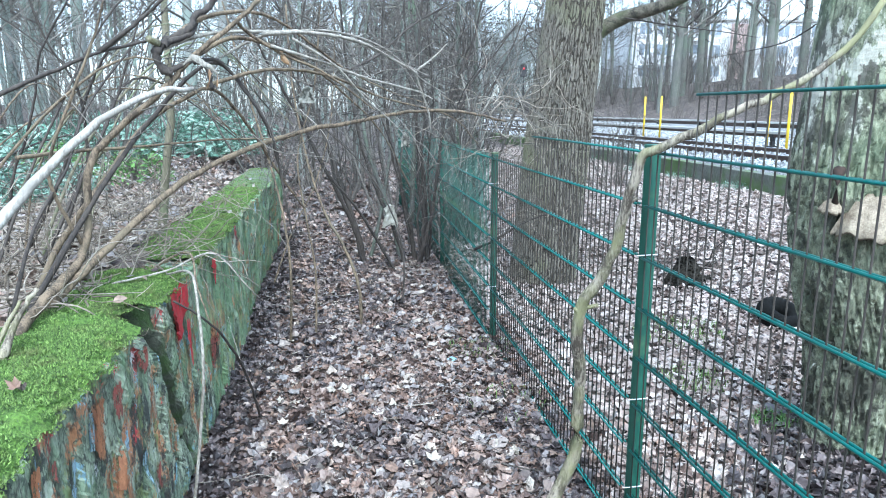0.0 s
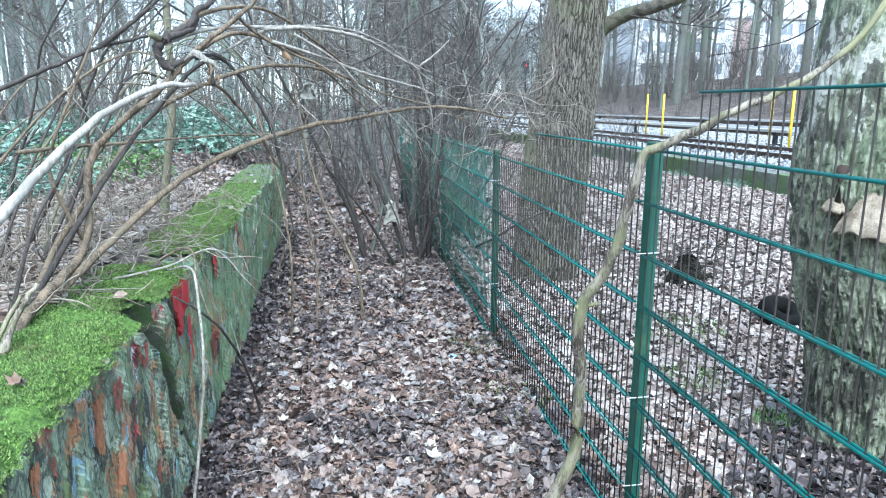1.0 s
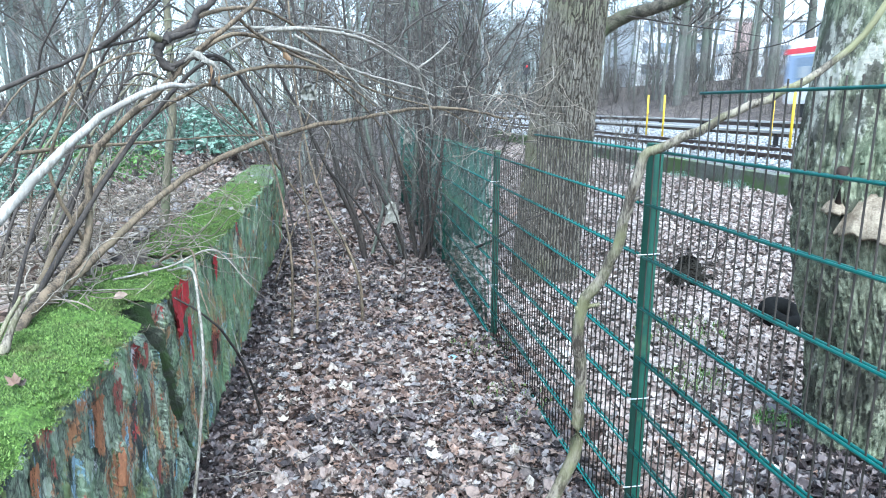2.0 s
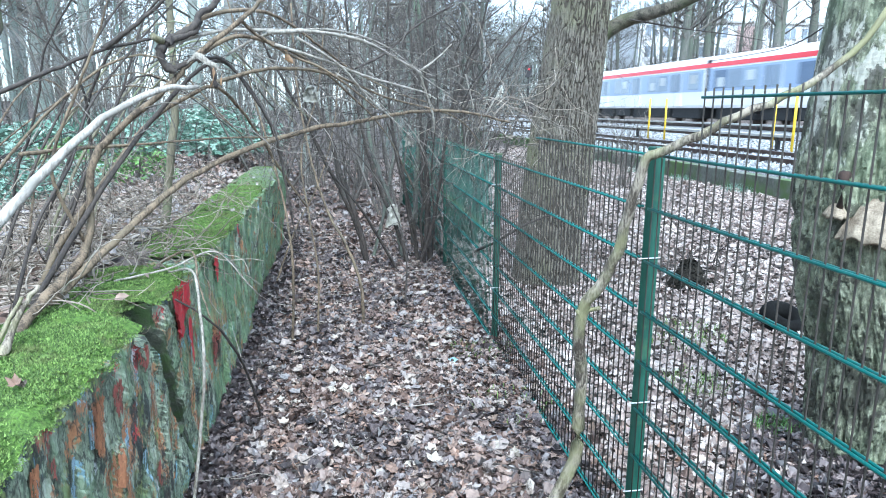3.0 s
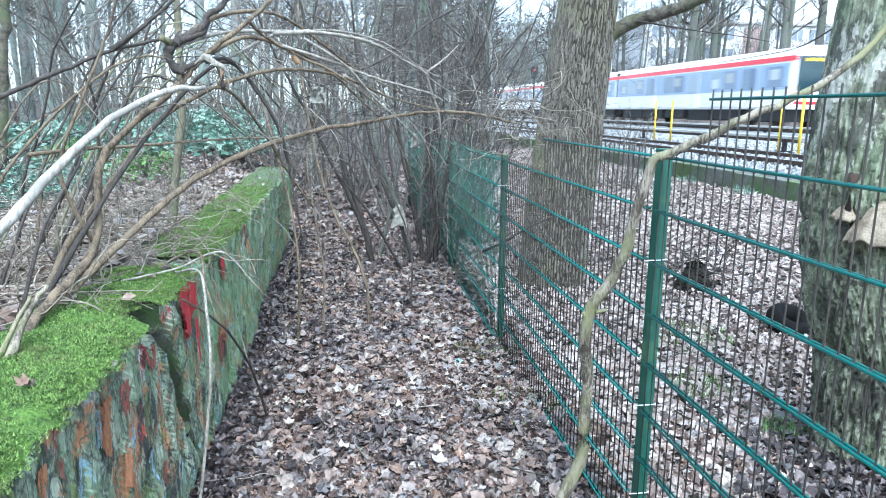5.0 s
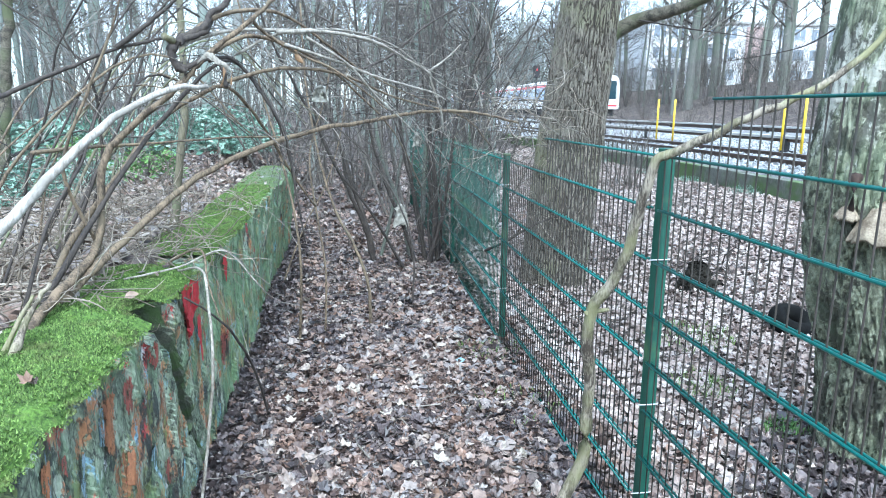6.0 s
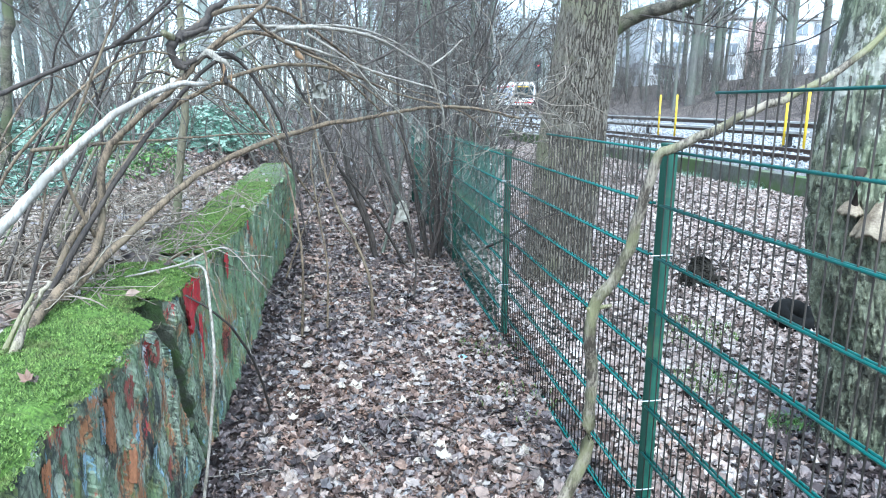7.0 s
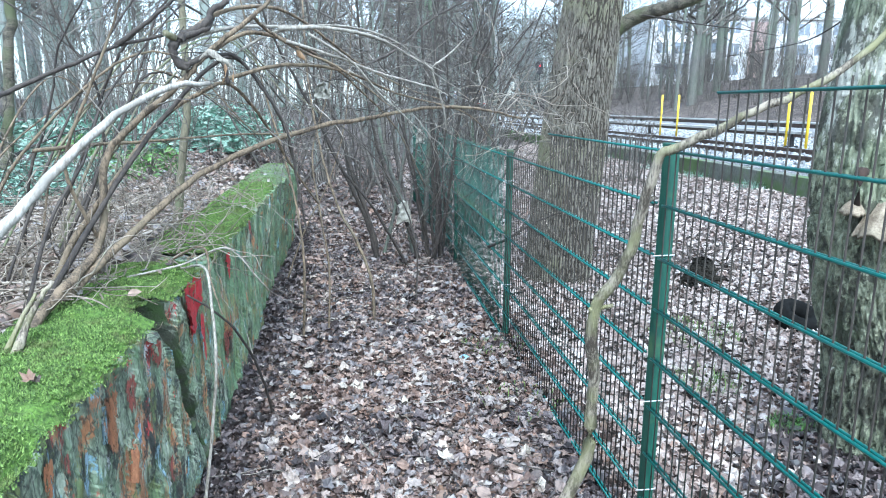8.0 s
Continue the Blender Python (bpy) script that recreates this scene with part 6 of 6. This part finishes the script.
def build_train():
    t = thing("train", "white metro train with a red band below its roof", "train")
    shell = car_body()
    band = side_panel(0.07, CAR - 0.07, 1.62, 2.66, 0.004).mesh("window_band", M_BLUEBAND, False)
    win = side_panel(0, 1.10, 1.72, 2.56, 0.012).mesh("window", M_TRAINGLASS, False)
    door = side_panel(0, 1.3, 0.90, 2.60, 0.016)
    door = door.mesh("door", M_WHITE, False)
    sash = side_panel(0.02, 1.28, 1.60, 2.66, 0.019).mesh("door_sash", M_BLUEBAND, False)
    pane = side_panel(0, 0.5, 1.66, 2.56, 0.024).mesh("pane", M_TRAINGLASS, False)
    seam = side_panel(0, 0.03, 0.90, 2.60, 0.022).mesh("seam", M_UNDER, False)
    # Pale patches set on the glass stand for sky reflections and interior glimpses.
    light = side_panel(0, 0.62, 2.02, 2.44, 0.016).mesh("panel", M_GLASSPATCH, False)
    stripe = Geo()
    stripe.add([(0.05, -GAP / 2, 2.73), (0.09, -GAP / 2, 2.93), (0.035, -GAP / 2, 2.935), (0.005, -GAP / 2, 2.73), (0.05, CAR + GAP / 2, 2.73), (0.09, CAR + GAP / 2, 2.93), (0.035, CAR + GAP / 2, 2.935), (0.005, CAR + GAP / 2, 2.73)],
               [(0, 1, 2, 3), (7, 6, 5, 4), (0, 4, 5, 1), (1, 5, 6, 2), (2, 6, 7, 3), (3, 7, 4, 0)])
    stripe = stripe.mesh("roof_stripe", M_STRIPE, False)
    boxes = []
    for a, b, lo in ((0.5, 3.4, 0.30), (3.7, 6.0, 0.32), (6.3, 8.4, 0.28), (8.8, 11.0, 0.35), (11.3, 13.4, 0.3), (13.9, 16.8, 0.30)):
        u = Geo()
        box(u, (0.18, a, lo), (WIDTH - 0.18, b, 0.84), 0.04)
        boxes.append(u.mesh("equipment_box", M_UNDER, False))
    wheel = Geo()
    tube(wheel, [(-0.06, 0, 0), (0, 0, 0), (0.06, 0, 0)], 0.38, 0.38, 18)
    wheel = wheel.mesh("wheel", M_RAIL)
    bogie = Geo()
    box(bogie, (0.30, -1.3, 0.28), (0.42, 1.3, 0.55), 0.04)
    box(bogie, (WIDTH - 0.42, -1.3, 0.28), (WIDTH - 0.30, 1.3, 0.55), 0.04)
    bogie = bogie.mesh("bogie", M_UNDER, False)
    gang = Geo()
    box(gang, (0.05, 0, 1.0), (WIDTH - 0.05, GAP, 3.1), 0.03)
    gang = gang.mesh("gangway", M_UNDER, False)
    skirt = Geo()
    box(skirt, (-0.02, 0.02, 0.88), (WIDTH + 0.02, GAP - 0.02, 1.60), 0.02)
    skirt = skirt.mesh("gangway_skirt", M_WHITE, False)
    hood = Geo()
    box(hood, (0.10, 0.02, 2.94), (WIDTH - 0.10, GAP - 0.02, 3.20), 0.03)
    hood = hood.mesh("gangway_hood", M_WHITE, False)
    for c in range(4):
        y = -(c + 1) * CAR - c * GAP
        body = part("car_body", shell, M_WHITE, t, "white car body", at=Matrix.Translation((0, y, 0)))
        part("roof_stripe", stripe, M_STRIPE, body, "red band under the roof edge")
        part("window_band", band, M_BLUEBAND, body, "blue-grey window band")
        for me in boxes:
            part("equipment_box", me, M_UNDER, body)
        for d in (1.9, 6.75, 11.6):
            part("door", door, M_BLUEBAND, body, at=Matrix.Translation((0, d + 0.25, 0)))
            part("door_sash", sash, M_BLUEBAND, body, "blue-grey upper door", at=Matrix.Translation((0, d + 0.25, 0)))
            for k in (0.12, 0.70):
                part("pane", pane, M_TRAINGLASS, body, at=Matrix.Translation((0, d + 0.25 + k, 0)))
            part("seam", seam, M_UNDER, body, at=Matrix.Translation((0, d + 0.25 + 0.635, 0)))
        for w in (0.45, 3.75, 4.95, 8.6, 9.8, 13.4, 14.6, 15.8):
            part("window", win, M_TRAINGLASS, body, at=Matrix.Translation((0, w, 0)))
        for k, w in enumerate((0.7, 4.0, 5.2, 9.0, 13.7, 16.0)):
            part("panel", light, M_GLASSPATCH, body, "pale patch on the glass, painted for reflections and interior glimpses", at=Matrix.Translation((-0.004, w, -0.22 if k % 3 == 2 else 0)))
        for b in (2.4, CAR - 2.4):
            part("bogie", bogie, M_UNDER, body, at=Matrix.Translation((0, b, 0)))
        if c < 3:
            link = part("gangway", gang, M_UNDER, t, "dark bellows between two cars", at=Matrix.Translation((0, y - GAP, 0)))
            part("gangway_skirt", skirt, M_WHITE, link, "white lower fairing")
            part("gangway_hood", hood, M_WHITE, link, "white roof fairing")
        for b in (1.5, 3.3, CAR - 3.3, CAR - 1.5):
            for x in (0.57, WIDTH - 0.57):
                part("wheel", wheel, M_RAIL, t, at=Matrix.Translation((x, y + b, 0.38)))
    rear = -4 * CAR - 3 * GAP
    for y, s in ((rear, -1), (0.0, 1)):
        g = Geo()
        box(g, (0.22, min(y, y + s * 0.05), 1.55), (WIDTH - 0.22, max(y, y + s * 0.05), 2.92), 0.02)
        cabw = part("windscreen", g, M_CABGLASS, t, "large dark windscreen", smooth=False)
        g = Geo()
        box(g, (0.55, min(y, y + s * 0.065), 2.72), (WIDTH - 0.75, max(y, y + s * 0.065), 2.84), 0.01)
        part("destination_display", g, M_DISPLAY, cabw, "amber lit display", smooth=False)
        g = Geo()
        box(g, (0.16, min(y, y + s * 0.05), 1.02), (WIDTH - 0.16, max(y, y + s * 0.05), 1.14), 0.02)
        part("bumper_stripe", g, M_STRIPE, t, "red band below the windscreen", smooth=False)
        for x in (0.32, WIDTH - 0.32):
            g = Geo()
            tube(g, [(x, y + s * 0.02, 1.40), (x, y + s * 0.06, 1.40), (x, y + s * 0.07, 1.40)], 0.07, 0.06, 12)
            part("tail_light" if s < 0 else "headlight", g, M_TAIL if s < 0 else M_COVER, t, "red tail light" if s < 0 else "", smooth=False)
    return t


TRAIN = build_train()


# ---- apartment block beyond the bank ----
def apartment_block():
    x0, x1, y, base, top = 42.0, 92.0, 92.0, 5.5, 14.2
    a = thing("apartment_building", "white rendered apartment block with a brick-red bay behind the trees", "building")
    g = Geo()
    box(g, (x0, y, base - 2), (x1, y + 11, top), 0.05)
    part("wall", g, M_FACADE, a, smooth=False)
    g = Geo()
    box(g, (x0 - 0.4, y - 0.4, top), (x1 + 0.4, y + 11.4, top + 0.35), 0.05)
    part("roof", g, M_COVER, a, smooth=False)
    g = Geo()
    box(g, (57.0, y - 0.5, base), (60.6, y, top - 0.4), 0.03)
    part("bay", g, M_BRICK, a, "brick-red bay", smooth=False)
    f, p = Geo(), Geo()
    box(f, (-0.95, -0.10, -0.08), (0.95, 0.0, 1.62), 0.03)
    box(p, (-0.85, -0.14, 0.0), (-0.04, -0.1, 1.52))
    box(p, (0.04, -0.14, 0.0), (0.85, -0.1, 1.52))
    fm, pm = f.mesh("window", M_WHITE, False), p.mesh("pane", M_PANE, False)
    b = Geo()
    box(b, (-1.5, -1.2, -0.12), (1.5, 0, 0.0), 0.02)
    box(b, (-1.5, -1.25, 0.0), (1.5, -1.17, 0.95), 0.02)
    bm_ = b.mesh("balcony", M_FACADE, False)
    for storey in range(3):
        for i in range(18):
            x = x0 + 1.8 + i * 2.7
            if 56.2 < x < 61.4:
                continue
            z = base + 0.9 + storey * 2.9
            w = part("window", fm, M_WHITE, a, at=Matrix.Translation((x, y, z)))
            part("pane", pm, M_PANE, w)
            if i % 4 == 2:
                part("balcony", bm_, M_FACADE, a, at=Matrix.Translation((x + 1.3, y, z - 0.85)))


apartment_block()


# ---- small things ----
def rag(name, label, at, w, h, seed, material, turn=0.0):
    g = Geo()
    n = 8
    vs = []
    for j in range(n + 1):
        for i in range(n + 1):
            u, v = i / n - 0.5, j / n
            k = 1 - 0.5 * v
            vs.append((u * w * k + 0.02 * noise.noise((u * 5, v * 5, seed)), 0.06 * noise.noise((u * 6, v * 4, seed + 3)) * (0.4 + v), v * h - h * 0.25 * abs(u) + 0.03 * noise.noise((u * 7, v * 7, seed + 6))))
    m = len(vs)
    back = [(x, y + 0.006, z) for x, y, z in vs]
    fs = [(j * (n + 1) + i, j * (n + 1) + i + 1, (j + 1) * (n + 1) + i + 1, (j + 1) * (n + 1) + i) for j in range(n) for i in range(n)]
    g.add(vs + back, fs + [tuple(m + q for q in reversed(f)) for f in fs])
    return tagged(part(name, g, material, at=Matrix.Translation(at) @ pose(0, 0, 0, 0, 0, turn)), label, "litter")


rag("plastic_scrap", "dirty white plastic scrap caught on a thicket stem", (0.56, 7.35, 0.52), 0.20, 0.24, 3, M_CLOTH, 20)
rag("plastic_scrap", "crumpled pale plastic scrap caught in the arching twigs", (-0.15, 3.6, 1.84), 0.10, 0.08, 9, M_CLOTH, -10)
rag("plastic_scrap", "small torn plastic scrap caught in the fence", (0.80, 7.9, 1.38), 0.14, 0.16, 12, M_CLOTH, 30)
g = Geo()
box(g, (-0.06, -0.035, 0.0), (0.06, 0.035, 0.02), 0.008)
tagged(part("plastic_wrapper", g, M_BLUE, at=pose(0.73, 4.35, 0.03, 6, -8, 35), smooth=False), "crushed pale blue plastic wrapper on the leaves", "litter")


# Ring-shaped stand-in for a dark clump in the leaves.
def dark_lump(at, tilt, turn):
    g = Geo()
    n, m = 28, 10
    vs = []
    for i in range(n):
        a = 2 * math.pi * i / n
        for k in range(m):
            b = 2 * math.pi * k / m
            rr = 0.12 + 0.062 * math.cos(b)
            vs.append((rr * math.cos(a), rr * math.sin(a), 0.075 * math.sin(b) * 1.1 + 0.006 * (i % 2) * max(0, math.cos(b))))
    g.add(vs, [(i * m + k, ((i + 1) % n) * m + k, ((i + 1) % n) * m + (k + 1) % m, i * m + (k + 1) % m) for i in range(n) for k in range(m)])
    return tagged(part("dark_lump", g, M_LUMP, at=Matrix.Translation(at) @ pose(0, 0, 0, tilt, 0, turn)), "dark lump half sunk in the leaves, shaped as a ring", "tyre")


dark_lump((3.5, 4.62, ground_z(3.5, 4.62) + 0.06), 26, 15)


def brush_pile(x, y, count, seed):
    r = np.random.default_rng(seed)
    g = Geo()
    for _ in range(count):
        p = np.array([x + 0.16 * r.normal(), y + 0.2 * r.normal(), ground_z(x, y) + 0.02 + 0.16 * r.random()])
        sprig(g, p, r.normal(size=3) * np.array([1, 1, 0.5]), 0.3, 0.010, r, 1, 4, wander=0.3, kids=(2, 5))
    return tagged(part("brush_pile", g, M_DARK), "dark pile of rotten twigs in the leaves", "twigs", kind="stuff")


brush_pile(3.62, 6.3, 16, 3)


def rotten_stump(x, y, seed):
    z = ground_z(x, y)
    st = thing("rotten_stump", "dark rotten tree stump in the fallen leaves", "stump", Matrix.Translation((x, y, z)))
    part("stump_wood", furrowed_trunk([(0, 0, -0.1), (0.0, 0, 0.05), (0.02, 0, 0.16), (0.03, 0.02, 0.26)], [0.17, 0.14, 0.11, 0.07], seed, 40, 30, 0.03, 0.03, 0.4, M_ROT, M_ROT, 0.25), M_ROT, st)
    g = Geo()
    tube(g, spline([(0.05, 0, 0.05), (0.2, -0.05, 0.06), (0.34, -0.02, 0.0)], 4), 0.04, 0.02, 7, 0.1, np.random.default_rng(seed))
    part("root", g, M_ROT, st)


rotten_stump(3.40, 5.95, 5)


def grass_patch(x, y, spread, count, seed, label, material=None, tall=0.055):
    r = np.random.default_rng(seed)
    g = Geo()
    for _ in range(count):
        a, q = r.random() * 6.28, spread * math.sqrt(r.random())
        px, py = x + math.cos(a) * q, y + math.sin(a) * q
        z = ground_z(px, py) + 0.02
        b, l = r.random() * 6.28, tall * (0.5 + r.random())
        w = np.array([-math.sin(b), math.cos(b), 0]) * 0.003
        d = np.array([math.cos(b), math.sin(b), 0]) * l * 0.5
        p = np.array([px, py, z])
        g.add([p - w, p + w, p + d * 0.4 + w * 0.8 + np.array([0, 0, l * 0.6]), p + d * 0.4 - w * 0.8 + np.array([0, 0, l * 0.6]), p + d + np.array([0, 0, l * 0.75])], [(0, 1, 2, 3), (3, 2, 4)])
    return tagged(part("grass", g, material or M_GRASS, smooth=False), label, "grass", kind="stuff")


grass_patch(2.42, 3.12, 0.13, 260, 1, "bright green grass tuft beyond the fence", M_LIME, 0.06)
grass_patch(2.27, 3.75, 0.22, 200, 5, "bright green grass tuft beyond the fence", M_GRASS, 0.06)
grass_patch(2.6, 4.6, 0.35, 300, 2, "sparse green grass beyond the fence")
grass_patch(1.0, 4.6, 0.25, 160, 3, "sparse grass at the fence's foot")
grass_patch(0.98, 3.6, 0.25, 90, 4, "sparse grass at the fence's foot")
for k, y in enumerate((10.4, 12.3, 14.2, 17.0)):
    grass_patch(6.75, y, 0.3, 160, 20 + k, "low green plants growing at the kerb's foot", M_EVERGREEN, 0.13)


# ---- what moves ----
def motions():
    rows = []
    for k in range(17):
        s = k * 0.5
        rows.append((s, pose(17.7, 72.1 + 23.7 * (s - 4.0), RAIL_FAR)))
    walk(TRAIN, rows)


motions()
